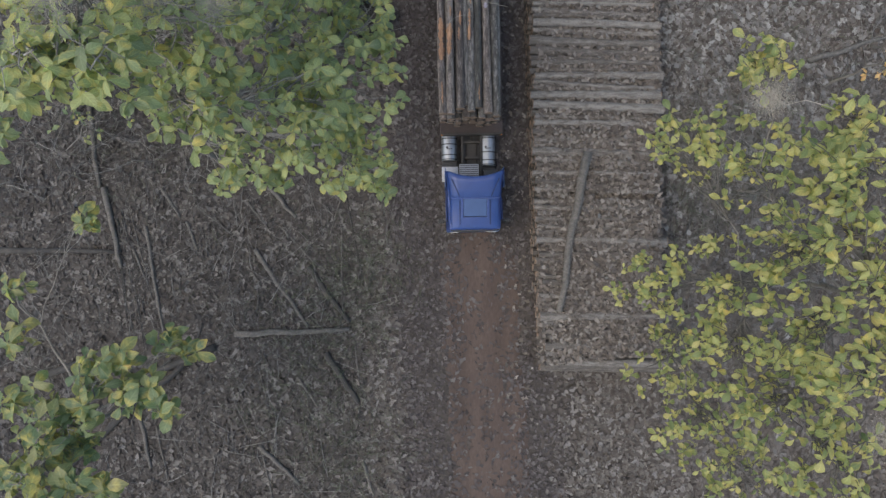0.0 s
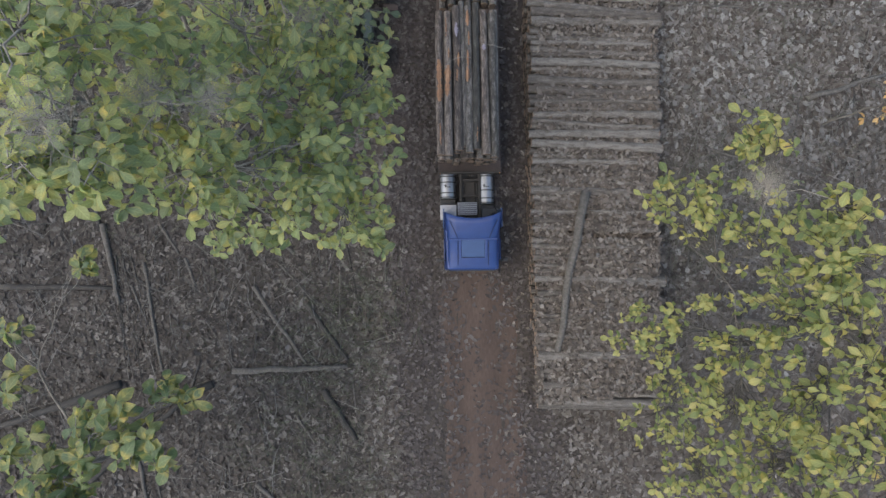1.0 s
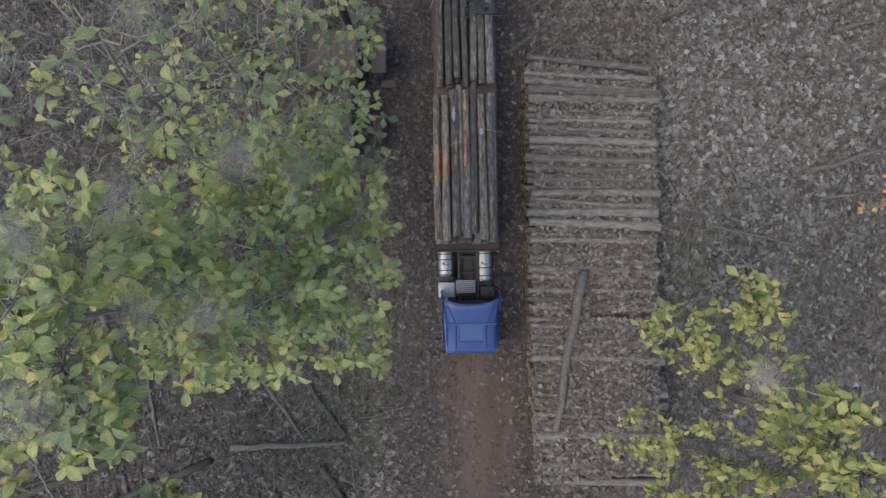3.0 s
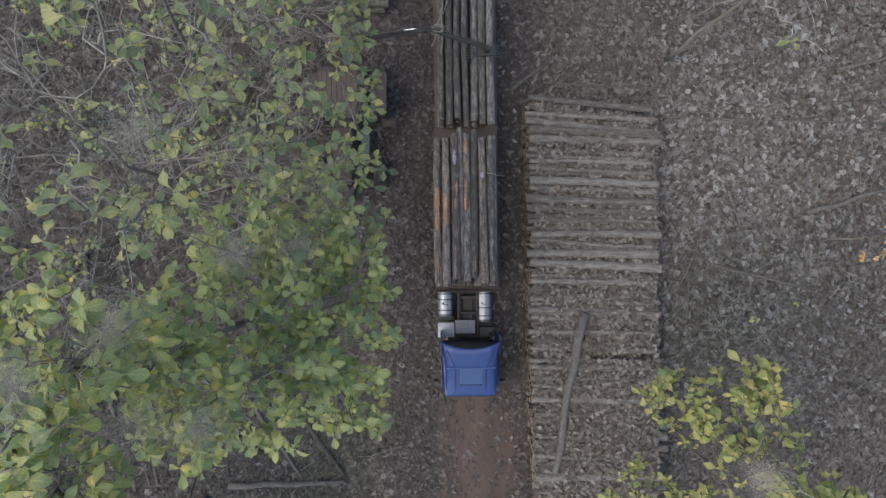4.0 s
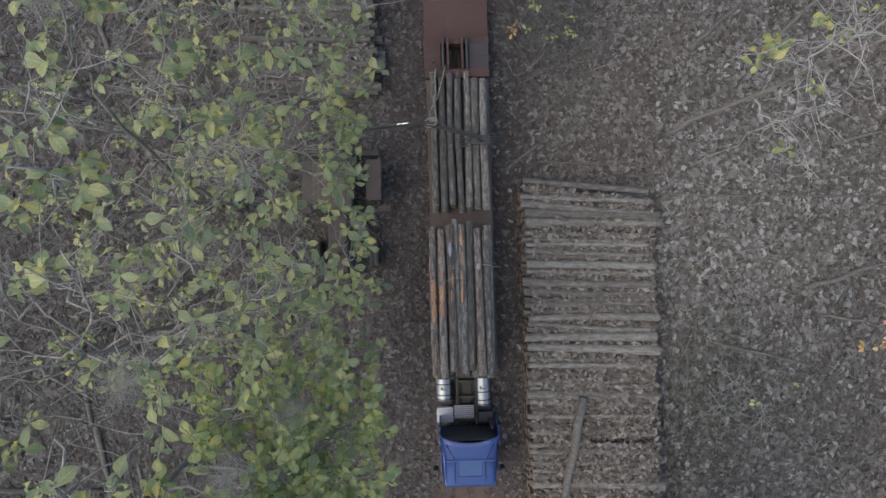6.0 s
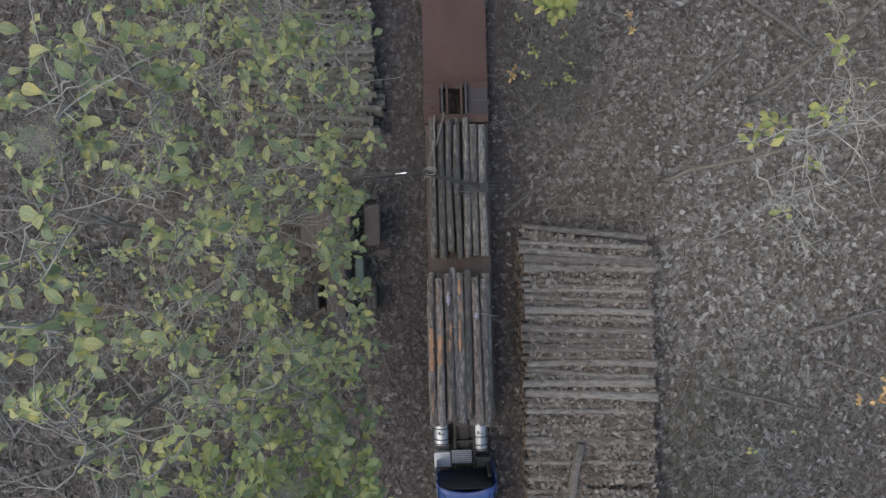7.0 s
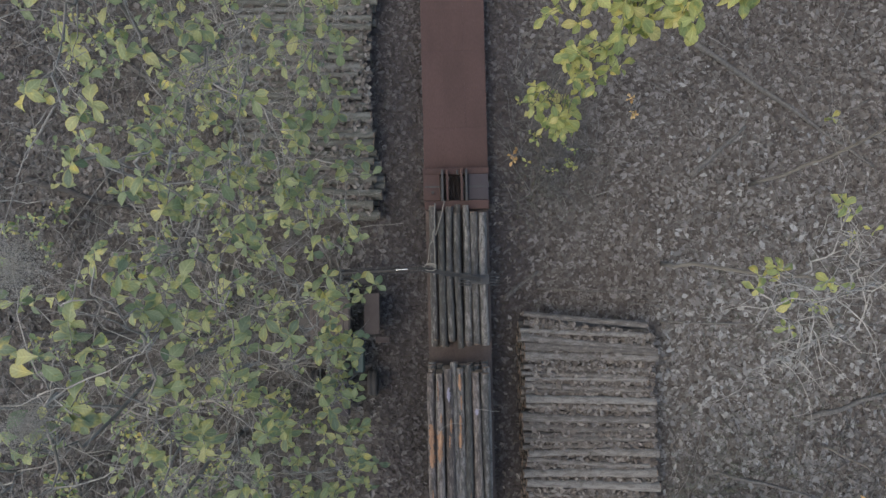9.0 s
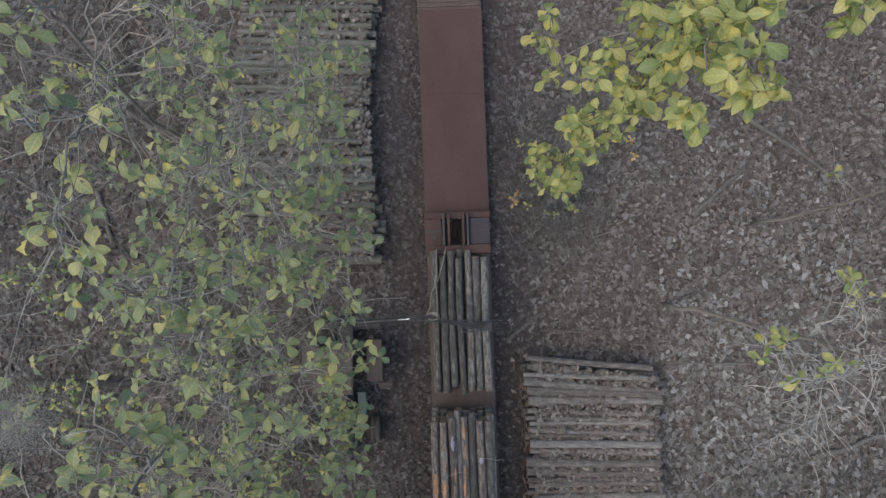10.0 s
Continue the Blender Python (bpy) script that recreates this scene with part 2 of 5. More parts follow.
M_REDDK = material("muddy_red_steel", [(0.034, 0.024, 0.020), (0.054, 0.039, 0.032), (0.079, 0.058, 0.050)], scale=1.2, fine=12, rough=0.85, bump=0.3)
M_SLATE = material("faded_grey_plate", [(0.019, 0.0145, 0.0165), (0.029, 0.0225, 0.0255)], scale=3, rough=0.8, bump=0.2)
M_ROOF = material("ochre_ribbed_roof", [(0.035, 0.025, 0.020), (0.055, 0.041, 0.033), (0.073, 0.055, 0.046)], scale=2, rough=0.8, bump=0.3)
M_RUST = material("brown_rusty_paint", [(0.021, 0.015, 0.013), (0.035, 0.025, 0.022), (0.049, 0.037, 0.032)], scale=3, rough=0.85, bump=0.3)
M_TEAL = material("dull_green_paint", [(0.022, 0.038, 0.034), (0.038, 0.056, 0.049)], scale=3, rough=0.7, bump=0.2)
M_HOSE = material("pale_hose", [(0.130, 0.116, 0.094), (0.215, 0.198, 0.168)], scale=8, rough=0.7, bump=0.1)
M_CHROME = material("bright_piston_rod", [(0.420, 0.420, 0.420), (0.492, 0.492, 0.492)], scale=8, rough=0.25, bump=0, metal=0.8)
M_AMBER = material("amber_lens", [(0.562, 0.188, 0.030), (0.637, 0.270, 0.060)], scale=8, rough=0.3, bump=0)
M_LAMPGLASS = material("clear_lamp_lens", [(0.375, 0.375, 0.375), (0.525, 0.525, 0.525)], scale=8, rough=0.15, bump=0)
M_GLASS = material("dark_window_glass", [(0.009, 0.011, 0.013), (0.015, 0.017, 0.020)], scale=2, rough=0.08, bump=0)


# ---- mesh helpers ----
class Geo:
    """Collects vertices and faces of one mesh."""

    def __init__(self):
        self.v, self.f, self.n = [], [], 0

    def add(self, v, f):
        self.v.extend(v)
        self.f.extend([tuple(i + self.n for i in q) for q in f])
        self.n += len(v)


def mesh_of(name, v, f, mat, smooth=False):
    me = bpy.data.meshes.new(name)
    me.from_pydata([tuple(p) for p in v], [], f)
    me.materials.append(mat)
    if smooth:
        me.polygons.foreach_set("use_smooth", [True] * len(me.polygons))
    me.update()
    return me


def geo_part(name, g, mat, parent=None, label="", smooth=False):
    ob = new(name, mesh_of(name, g.v, g.f, mat, smooth))
    ob.parent = parent
    return tagged(ob, label)


def part(name, bm, mat, parent=None, label=""):
    me = bpy.data.meshes.new(name)
    bm.to_mesh(me)
    bm.free()
    me.materials.append(mat)
    ob = new(name, me)
    ob.parent = parent
    return tagged(ob, label)


def block(x0, x1, y0, y1, z0, z1, bevel=0.015, bm=None):
    bm = bm or bmesh.new()
    made = bmesh.ops.create_cube(bm, size=1.0)["verts"]
    for v in made:
        v.co = Vector(((x0 + x1) / 2 + v.co.x * (x1 - x0), (y0 + y1) / 2 + v.co.y * (y1 - y0), (z0 + z1) / 2 + v.co.z * (z1 - z0)))
    if bevel:
        edges = list({e for v in made for e in v.link_edges})
        bmesh.ops.bevel(bm, geom=edges, offset=bevel, segments=2, affect="EDGES", profile=0.5)
    return bm


def tube(pts, radii, sides=6, caps=True, rough=0.0, rnd=R):
    """A tapered tube along points."""
    v, f = [], []
    P = [Vector(p) for p in pts]
    up = Vector((0, 0, 1))
    d0 = (P[1] - P[0]).normalized()
    if abs(d0.dot(up)) > 0.9:
        up = Vector((1, 0, 0))
    side = d0.cross(up).normalized()
    for i, p in enumerate(P):
        d = (P[min(i + 1, len(P) - 1)] - P[max(i - 1, 0)]).normalized()
        side = (side - d * side.dot(d)).normalized()
        other = d.cross(side)
        for k in range(sides):
            a = 2 * math.pi * k / sides
            r = radii[i] * (1 + rough * (rnd.random() - 0.5))
            v.append(p + side * (r * math.cos(a)) + other * (r * math.sin(a)))
    for i in range(len(P) - 1):
        for k in range(sides):
            a, b = i * sides + k, i * sides + (k + 1) % sides
            f.append((a, b, b + sides, a + sides))
    if caps:
        f.append(tuple(range(sides))[::-1])
        f.append(tuple((len(P) - 1) * sides + k for k in range(sides)))
    return v, f


def bent(a, b, sag=0.0, n=4, wobble=0.0, rnd=R):
    """Points from a to b, arched by sag and wobbling."""
    a, b = Vector(a), Vector(b)
    out = []
    for i in range(n + 1):
        u = i / n
        p = a.lerp(b, u) + Vector((0, 0, sag * 4 * u * (1 - u)))
        if 0 < i < n:
            p += Vector((rnd.uniform(-1, 1), rnd.uniform(-1, 1), rnd.uniform(-1, 1))) * wobble
        out.append(p)
    return out


# leaf templates: stations along the midrib, with half-widths
def leaf_template(length, width, arch, fold, curl=0.0, wave=0.0):
    st = ((0.0, 0.03), (0.10, 0.20), (0.24, 0.54), (0.40, 0.86), (0.55, 1.0), (0.70, 0.95), (0.84, 0.72), (0.95, 0.34), (1.0, 0.06))
    v = []
    for i, (u, w) in enumerate(st):
        z = arch * (u - u * u * 1.35) * length
        hl = w * width / 2 * (1 + 0.5 * wave * math.sin(i * 1.5 + 1))
        hr = w * width / 2 * (1 + 0.5 * wave * math.cos(i * 1.3))
        v += [(u * length, -hl, z + fold * hl + (curl + wave) * hl * math.sin(u * 7 + i * 1.9 * wave)), (u * length, 0, z), (u * length, hr, z + fold * hr - (curl + wave) * hr * math.cos(u * 5 - i * 1.7 * wave))]
    f = []
    for i in range(len(st) - 1):
        a = i * 3
        f += [(a, a + 3, a + 4, a + 1), (a + 1, a + 4, a + 5, a + 2)]
    return np.array(v), f


LEAVES = [leaf_template(0.48, 0.26, 0.35, 0.28, 0.1, 0.12), leaf_template(0.45, 0.21, 0.15, 0.5, 0.2, 0.2), leaf_template(0.50, 0.27, 0.55, 0.15, 0.15, 0.15), leaf_template(0.38, 0.21, -0.1, 0.6, 0.35, 0.22), leaf_template(0.38, 0.16, 0.5, 0.9, 0.5, 0.25), leaf_template(0.45, 0.26, 0.7, 0.1, 0.25, 0.1)]


def dry_template(length, width, cup, twist, seed):
    """A dry leaf: crumpled, with an uneven, torn outline."""
    rnd = random.Random(seed)
    v = []
    for u, w in ((0.0, rnd.uniform(0.1, 0.45)), (rnd.uniform(0.38, 0.62), 1.0), (1.0, rnd.uniform(0.05, 0.5))):
        hl, hr = w * width / 2 * rnd.uniform(0.7, 1.2), w * width / 2 * rnd.uniform(0.7, 1.2)
        z = cup * (u - 0.5) ** 2 * length * 2
        slip = rnd.uniform(-0.12, 0.12) * length
        v += [((u - 0.5) * length + slip, -hl, z + cup * hl + twist * hl * (u - 0.5)), ((u - 0.5) * length, 0, z + rnd.uniform(-0.01, 0.01)), ((u - 0.5) * length - slip, hr, z + cup * hr - twist * hr * (u - 0.3))]
    f = []
    for i in range(2):
        a = i * 3
        f += [(a, a + 3, a + 4, a + 1), (a + 1, a + 4, a + 5, a + 2)]
    return np.array(v), f


DRY = [dry_template(0.27, 0.19, 0.22, 0.4, 1), dry_template(0.32, 0.22, 0.12, 0.6, 2), dry_template(0.22, 0.18, -0.22, 0.45, 3), dry_template(0.28, 0.13, 0.5, 0.9, 4),
       dry_template(0.20, 0.21, 0.3, 0.5, 5), dry_template(0.34, 0.17, -0.15, 0.7, 6), dry_template(0.24, 0.15, 0.4, 0.3, 7), dry_template(0.30, 0.24, 0.05, 0.5, 8)]


def blade(me, count):
    """Gives each vertex its place on the leaf: along the midrib and across it."""
    st = len(LEAVES[0][0]) // 3
    one = np.zeros((st * 3, 3), np.float32)
    one[:, 0] = np.repeat(np.arange(st) / (st - 1), 3)
    one[:, 1] = np.tile((-1.0, 0.0, 1.0), st)
    at = me.attributes.new("blade", "FLOAT_VECTOR", "POINT")
    at.data.foreach_set("vector", np.tile(one, (count, 1)).ravel())
    return me


def rotations(yaw, pitch, roll):
    """Stacks of rotation matrices Rz @ Ry @ Rx."""
    cz, sz, cy, sy, cx, sx = np.cos(yaw), np.sin(yaw), np.cos(pitch), np.sin(pitch), np.cos(roll), np.sin(roll)
    m = np.empty((len(yaw), 3, 3))
    m[:, 0, 0], m[:, 0, 1], m[:, 0, 2] = cz * cy, cz * sy * sx - sz * cx, cz * sy * cx + sz * sx
    m[:, 1, 0], m[:, 1, 1], m[:, 1, 2] = sz * cy, sz * sy * sx + cz * cx, sz * sy * cx - cz * sx
    m[:, 2, 0], m[:, 2, 1], m[:, 2, 2] = -sy, cy * sx, cy * cx
    return m


def scatter_mesh(name, templates, which, places, rot, size, mat):
    """Many copies of small templates joined into one mesh."""
    vs, fs, base = [], [], 0
    for k, (tv, tf) in enumerate(templates):
        idx = np.where(which == k)[0]
        if not len(idx):
            continue
        w = np.einsum("nij,vj->nvi", rot[idx], tv) * size[idx, None, None] + places[idx, None, :]
        vs.append(w.reshape(-1, 3))
        tfa = np.array(tf)
        fs.append((tfa[None] + (np.arange(len(idx)) * len(tv))[:, None, None] + base).reshape(-1, tfa.shape[1]))
        base += len(idx) * len(tv)
    v, f = np.concatenate(vs), np.concatenate(fs)
    me = bpy.data.meshes.new(name)
    me.vertices.add(len(v))
    me.vertices.foreach_set("co", v.ravel())
    me.loops.add(f.size)
    me.loops.foreach_set("vertex_index", f.ravel().astype(np.int32))
    me.polygons.add(len(f))
    me.polygons.foreach_set("loop_start", (np.arange(len(f)) * f.shape[1]).astype(np.int32))
    me.polygons.foreach_set("use_smooth", np.ones(len(f), bool))
    me.update(calc_edges=True)
    me.validate()
    me.materials.append(mat)
    return new(name, me)


def rise(x, y):
    """The ground's gentle unevenness."""
    return 0.10 * math.sin(x * 0.31 + 1.3) * math.sin(y * 0.27) * min(1.0, max(0.0, (abs(x - 1.5) - 3.0) / 6.0)) + 0.03 * noise.noise(Vector((x * 0.8, y * 0.8, 0)))


def road_mid(y):
    return 1.62 - 0.058 * y if y < 0 else 1.62 - 0.02 * y


# ---- ground and road ----
def build_ground():
    g = Geo()
    xs = [-900, -300, -100, -50] + [-30 + i * 0.75 for i in range(81)] + [50, 100, 300, 900]
    ys = [-900, -300, -100, -45] + [-24 + i * 0.75 for i in range(91)] + [65, 120, 300, 900]
    for y in ys:
        for x in xs:
            near = abs(x) <= 30.5 and -25 < y < 45
            g.v.append((x, y, rise(x, y) if near else 0.0))
    w = len(xs)
    for j in range(len(ys) - 1):
        for i in range(w - 1):
            a = j * w + i
            g.f.append((a, a + 1, a + 1 + w, a + w))
    ob = geo_part("ground", g, M_SOIL, smooth=True)
    return tagged(ob, "dark forest soil under a carpet of dry leaves", "ground", kind="structure")


def build_road():
    g = Geo()
    cols, rows = 23, 190
    for j in range(rows + 1):
        y = -26 + 56 * j / rows
        for i in range(cols + 1):
            u = -2.3 + 4.6 * i / cols
            wave = 0.35 * noise.noise(Vector((i * 0.0 + 3, y * 0.35, 1))) * (1 if u > 0 else -1)
            x = road_mid(y) + u
            edge = abs(u) - (1.55 if y < -0.5 else max(0.3, 1.55 - 0.5 * (y + 0.5))) + wave + 0.25 * noise.noise(Vector((x * 1.7, y * 1.7, 4)))
            rut = -0.05 * (math.exp(-((u + 0.95) / 0.3) ** 2) + math.exp(-((u - 0.95) / 0.3) ** 2))
            z = rise(x, y) + 0.055 + rut + 0.02 * noise.noise(Vector((x * 3, y * 1.5, 9))) - max(0.0, edge) * 0.22
            g.v.append((x, y, z))
    w = cols + 1
    for j in range(rows):
        for i in range(cols):
            a = j * w + i
            g.f.append((a, a + 1, a + 1 + w, a + w))
    ob = geo_part("road", g, M_ROAD, smooth=True)
    return tagged(ob, "rutted red earth forest track", "dirt track", kind="structure")


ground = build_ground()
road = build_road()


def build_litter():
    """The carpet of dry leaves, thin on the track and under the vehicles."""
    n = 300000
    x = NR.uniform(-22, 23.5, n)
    y = NR.uniform(-13.5, 31.5, n)
    mid = np.where(y < 0, 1.62 - 0.058 * y, 1.62 - 0.02 * y)
    off = np.abs(x - mid) + np.clip(0.5 * (y + 0.5), 0, 1.9) + NR.normal(0, 0.25, n)
    keep = NR.random_sample(n) < np.clip((off - 0.9) / 0.8, 0.10, 0.55) + 0.25 * np.exp(-((x - mid) / 0.32) ** 2) * (y < 0) + np.clip((off - 2.8) / 2.2, 0.0, 0.45)
    patch = np.sin(x * 0.9 + 1.7 * np.sin(y * 0.4)) * np.sin(y * 0.8 + 1.3 * np.sin(x * 0.5))
    keep &= NR.random_sample(n) < 0.72 + 0.28 * patch
    x, y = x[keep], y[keep]
    z = np.array([rise(a, b) for a, b in zip(x, y)]) + NR.uniform(0.02, 0.085, len(x))
    places = np.stack([x, y, z], 1)
    k = len(x)
    near = np.where((np.abs(x - 3.3) < 0.9) & (y > -8) & (y < 20))[0][:300]
    rest = np.ones(k, bool)
    rest[near] = False
    yaw, pit, rol = NR.uniform(0, 6.28, k), NR.normal(0, 0.17, k), NR.normal(0, 0.2, k)
    size = NR.uniform(0.45, 1.2, k) * np.where(x < -2, 1.25, 1.08)
    which = NR.randint(0, len(DRY), k)
    rot = rotations(yaw, pit, rol)
    # Leaves under the left trees get the painted-shade colour, fewer further north.
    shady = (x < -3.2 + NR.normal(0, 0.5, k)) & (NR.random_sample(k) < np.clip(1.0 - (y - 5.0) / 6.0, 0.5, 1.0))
    trod = rest & ~shady & ((np.abs(x - np.where(y < 0, 1.62 - 0.058 * y, 1.62 - 0.02 * y)) < np.where(x < 1, 4.2, 3.4) + NR.normal(0, 0.5, k)))
    rest &= ~trod
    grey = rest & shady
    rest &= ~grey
    ob = scatter_mesh("trodden_leaves", DRY, which[trod], places[trod], rot[trod], size[trod] * 0.85, M_TRODDEN)
    tagged(ob, "small trodden brown leaves along the track", "leaf litter", kind="stuff")
    ob = scatter_mesh("leaf_litter", DRY, which[rest], places[rest], rot[rest], size[rest], M_LITTER)
    tagged(ob, "dry brown and grey fallen leaves covering the ground", "leaf litter", kind="stuff")
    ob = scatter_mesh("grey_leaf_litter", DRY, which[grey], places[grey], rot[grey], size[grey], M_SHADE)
    tagged(ob, "large grey dry leaves under the trees, shade painted in", "leaf litter", kind="stuff")
    m = 5200
    px, py = NR.normal(13.5, 4.5, m), NR.normal(10, 6.5, m)
    ok = (px > 10.4) & (px < 23)
    px, py = px[ok], py[ok]
    m = len(px)
    pz = np.array([rise(a, b) for a, b in zip(px, py)]) + NR.uniform(0.06, 0.11, m)
    ob = scatter_mesh("pale_leaf_litter", DRY, NR.randint(0, len(DRY), m), np.stack([px, py, pz], 1), rotations(NR.uniform(0, 6.28, m), NR.normal(0, 0.2, m), NR.normal(0, 0.2, m)), NR.uniform(0.7, 1.4, m), M_PALE)
    tagged(ob, "pale grey large dry leaves lying on top of the litter", "leaf litter", kind="stuff")
    shared = [mesh_of("fallen_leaf", tv, tf, M_LITTER_ONE) for tv, tf in DRY]
    for i in near:
        leaf = new("fallen_leaf", shared[which[i]])
        leaf.parent = ground
        leaf.matrix_basis = Matrix.Translation(places[i]) @ Matrix(rot[i].tolist()).to_4x4() @ Matrix.Scale(size[i], 4)


# ---- logs ----
def log_mesh(length, r0, r1, rnd, bark):
    """A log along x from its middle: bark with knots and a crooked axis; the ends are separate."""
    n, sides = 9, 10
    pts, rad = [], []
    cy, cz = rnd.uniform(-1, 1) * 0.06, rnd.uniform(-1, 1) * 0.03
    for i in range(n + 1):
        u = i / n
        pts.append((-length / 2 + u * length, cy * math.sin(u * 3.1) + rnd.uniform(-1, 1) * 0.008, cz * math.sin(u * 3.1)))
        rad.append((r0 + (r1 - r0) * u) * (1 + rnd.uniform(-0.05, 0.05)))
    v, f = tube(pts, rad, sides, caps=False, rough=0.10, rnd=rnd)
    return mesh_of("log", v, f, bark, True), pts, rad


def end_mesh(r, rnd):
    sides = 10
    v = [(0, 0, 0)]
    for ring, q in ((0.55, 0.004), (0.97, 0.0), (0.99, -0.03)):
        for k in range(sides):
            a = 2 * math.pi * k / sides
            v.append((q, r * ring * math.cos(a), r * ring * math.sin(a)))
    f = [(0, 1 + k, 1 + (k + 1) % sides) for k in range(sides)]
    for s in (1, 1 + sides):
        f += [(s + k, s + sides + k, s + sides + (k + 1) % sides, s + (k + 1) % sides) for k in range(sides)]
    return mesh_of("cut_end", v, f, M_CUT, False)


class LogKind:
    def __init__(self, length, r, seed, bark):
        rnd = random.Random(seed)
        self.length, self.r = length, r
        self.bark, pts, rad = log_mesh(length, r * 1.08, r * 0.9, rnd, bark)
        self.a, self.b = end_mesh(rad[0], rnd), end_mesh(rad[-1], rnd)
        self.pa, self.pb = pts[0], pts[-1]

    def join(self, m, barks, ends):
        """Adds the log and its two ends to larger meshes."""
        for me, g, at in ((self.bark, barks, Matrix()), (self.b, ends, Matrix.Translation(self.pb)), (self.a, ends, Matrix.Translation(self.pa) @ pose(0, 0, 0, 0, 0, 180))):
            g.add([m @ at @ v.co for v in me.vertices], [tuple(p.vertices) for p in me.polygons])

    def place(self, m, label, group):
        ob = new("log", self.bark)
        ob.matrix_basis = m
        tagged(ob, label, "log", group)
        e = new("cut_end", self.b)
        e.parent = ob
        e.matrix_basis = Matrix.Translation(self.pb)
        e = new("cut_end", self.a)
        e.parent = ob
        e.matrix_basis = Matrix.Translation(self.pa) @ pose(0, 0, 0, 0, 0, 180)
        return ob


def turned(x, y, z, rz, ry=0.0):
    return pose(x, y, z, 0, ry, rz)


M_LOG_G = material("mossy_log_bark", [(0.029, 0.029, 0.023), (0.046, 0.045, 0.036), (0.064, 0.062, 0.052), (0.105, 0.102, 0.090)], scale=3.2, fine=6, rough=0.95, bump=0.9, stretch=(0.8, 3, 3), vary="object", amount=0.15, span=(0.36, 0.60))
MOSSY_KINDS = [LogKind(5.85 + 0.12 * (i % 4), 0.150 + 0.013 * (i % 5), 130 + i, M_LOG_G) for i in range(8)]
PILE_KINDS = [LogKind(5.38 + 0.11 * (i % 5), 0.112 + 0.021 * (i % 5), 100 + i, M_LOG) for i in range(12)]


def pile(y0, y1, left, layers, group, label, seed, kinds=PILE_KINDS, swing=0.0, gaps=()):
    """A stack of logs lying across, side by side, in layers. left(y): the line of the ends beside the track; swing: how far the last logs turn; gaps: where a log of the top layer is missing.
    The lower layers, which only show at the ends, are joined."""
    rnd = random.Random(seed)
    barks, ends = Geo(), Geo()
    for layer in range(layers):
        y = y0 + layer * 0.12
        top = layer == layers - 1
        while y < y1 - (0.2 if top else 0.9):
            k = rnd.choice(kinds)
            y += k.r
            if top and any(abs(y - q) < 0.2 for q in gaps):
                y += k.r
                continue
            z = 0.19 + layer * 0.305 + rnd.uniform(-0.02, 0.03) + (rnd.choice((-0.05, 0.0, 0.0, 0.04)) if top else 0)
            x = left(y) + k.length / 2 + rnd.uniform(-0.12, 0.12)
            flip = 180 if rnd.random() < 0.5 else 0
            tilt = rnd.gauss(-1.4, 1.2) - max(0.0, y - y1 + 2.4) * swing if top else rnd.gauss(-1.2, 0.4)
            yc = y + k.length / 2 * math.sin(radians(min(0.0, tilt + 1.4))) if top else y
            m = turned(x, yc, z, flip + tilt, rnd.uniform(-0.4, 0.4)) @ pose(0, 0, 0, rnd.uniform(0, 360))
            if top:
                k.place(m, label, group)
            else:
                k.join(m, barks, ends)
            y += k.r + (rnd.choice((0.0, 0.0, 0.02, 0.06, 0.13)) if top else 0.01)
    low = tagged(geo_part("stacked_logs", barks, kinds[0].bark.materials[0], smooth=True), "lower layers of weathered logs in the stack", "logs", kind="stuff")
    tagged(geo_part("cut_end", ends, M_CUT, low), kind="stuff")


def right_pile_left(y):
    return 4.17 - 0.019 * y if y > -1 else 4.19 - 0.06 * y


def left_pile_left(y):
    return -8.75 + 0.35 * math.sin(y * 0.55 - 8.9)


pile(-5.6, 14.0, right_pile_left, 5, "logs in the long roadside stack", "weathered grey-brown log in a roadside stack strewn with leaves", 5, swing=2.2, gaps=(2.4,))
pile(18.2, 31.0, left_pile_left, 3, "logs in the stack under the trees", "grey-green weathered log in a stack under trees", 6, MOSSY_KINDS)


def pile_leaves():
    """Dry leaves caught between the stacked logs, thickest towards the stack's open end."""
    n, m = 30000, 6000
    x = np.concatenate([NR.uniform(4.25, 9.7, n), NR.uniform(-8.6, -2.7, m)])
    y = np.concatenate([NR.uniform(-6.2, 14.0, n), NR.uniform(18.3, 30.5, m)])
    cover = np.clip((6.0 - y) / 7.0, 0.0, 1.0) * np.clip((x - 4.6) / 1.2, 0.15, 1.0)
    thin = NR.random_sample(n + m) < np.where(x > 0, np.where((y < 13.7 - 0.14 * (x - 4.1)) & (y > -5.1 + 0.10 * (x - 4.3)), 0.46 + 0.54 * cover, 0.0), 1.0)
    z = np.concatenate([NR.uniform(1.36, 1.555, n), NR.uniform(0.76, 0.98, m)]) + np.where(x > 0, cover * NR.uniform(0.0, 0.12, n + m), 0.0)
    hole = (x > 6.7) & (x < 9.5) & (np.abs(y - 2.38) < 0.16)
    z = np.where(hole, z - 0.3, z)
    x, y, z = x[thin], y[thin], z[thin]
    k = len(x)
    rot = rotations(NR.uniform(0, 6.28, k), NR.normal(0, 0.35, k), NR.normal(0, 0.35, k))
    ob = scatter_mesh("leaves_on_logs", DRY, NR.randint(0, len(DRY), k), np.stack([x, y, z], 1), rot, NR.uniform(0.5, 1.1, k), M_PILELEAF)
    tagged(ob, "dry leaves caught between the stacked logs", "leaf litter", kind="stuff")


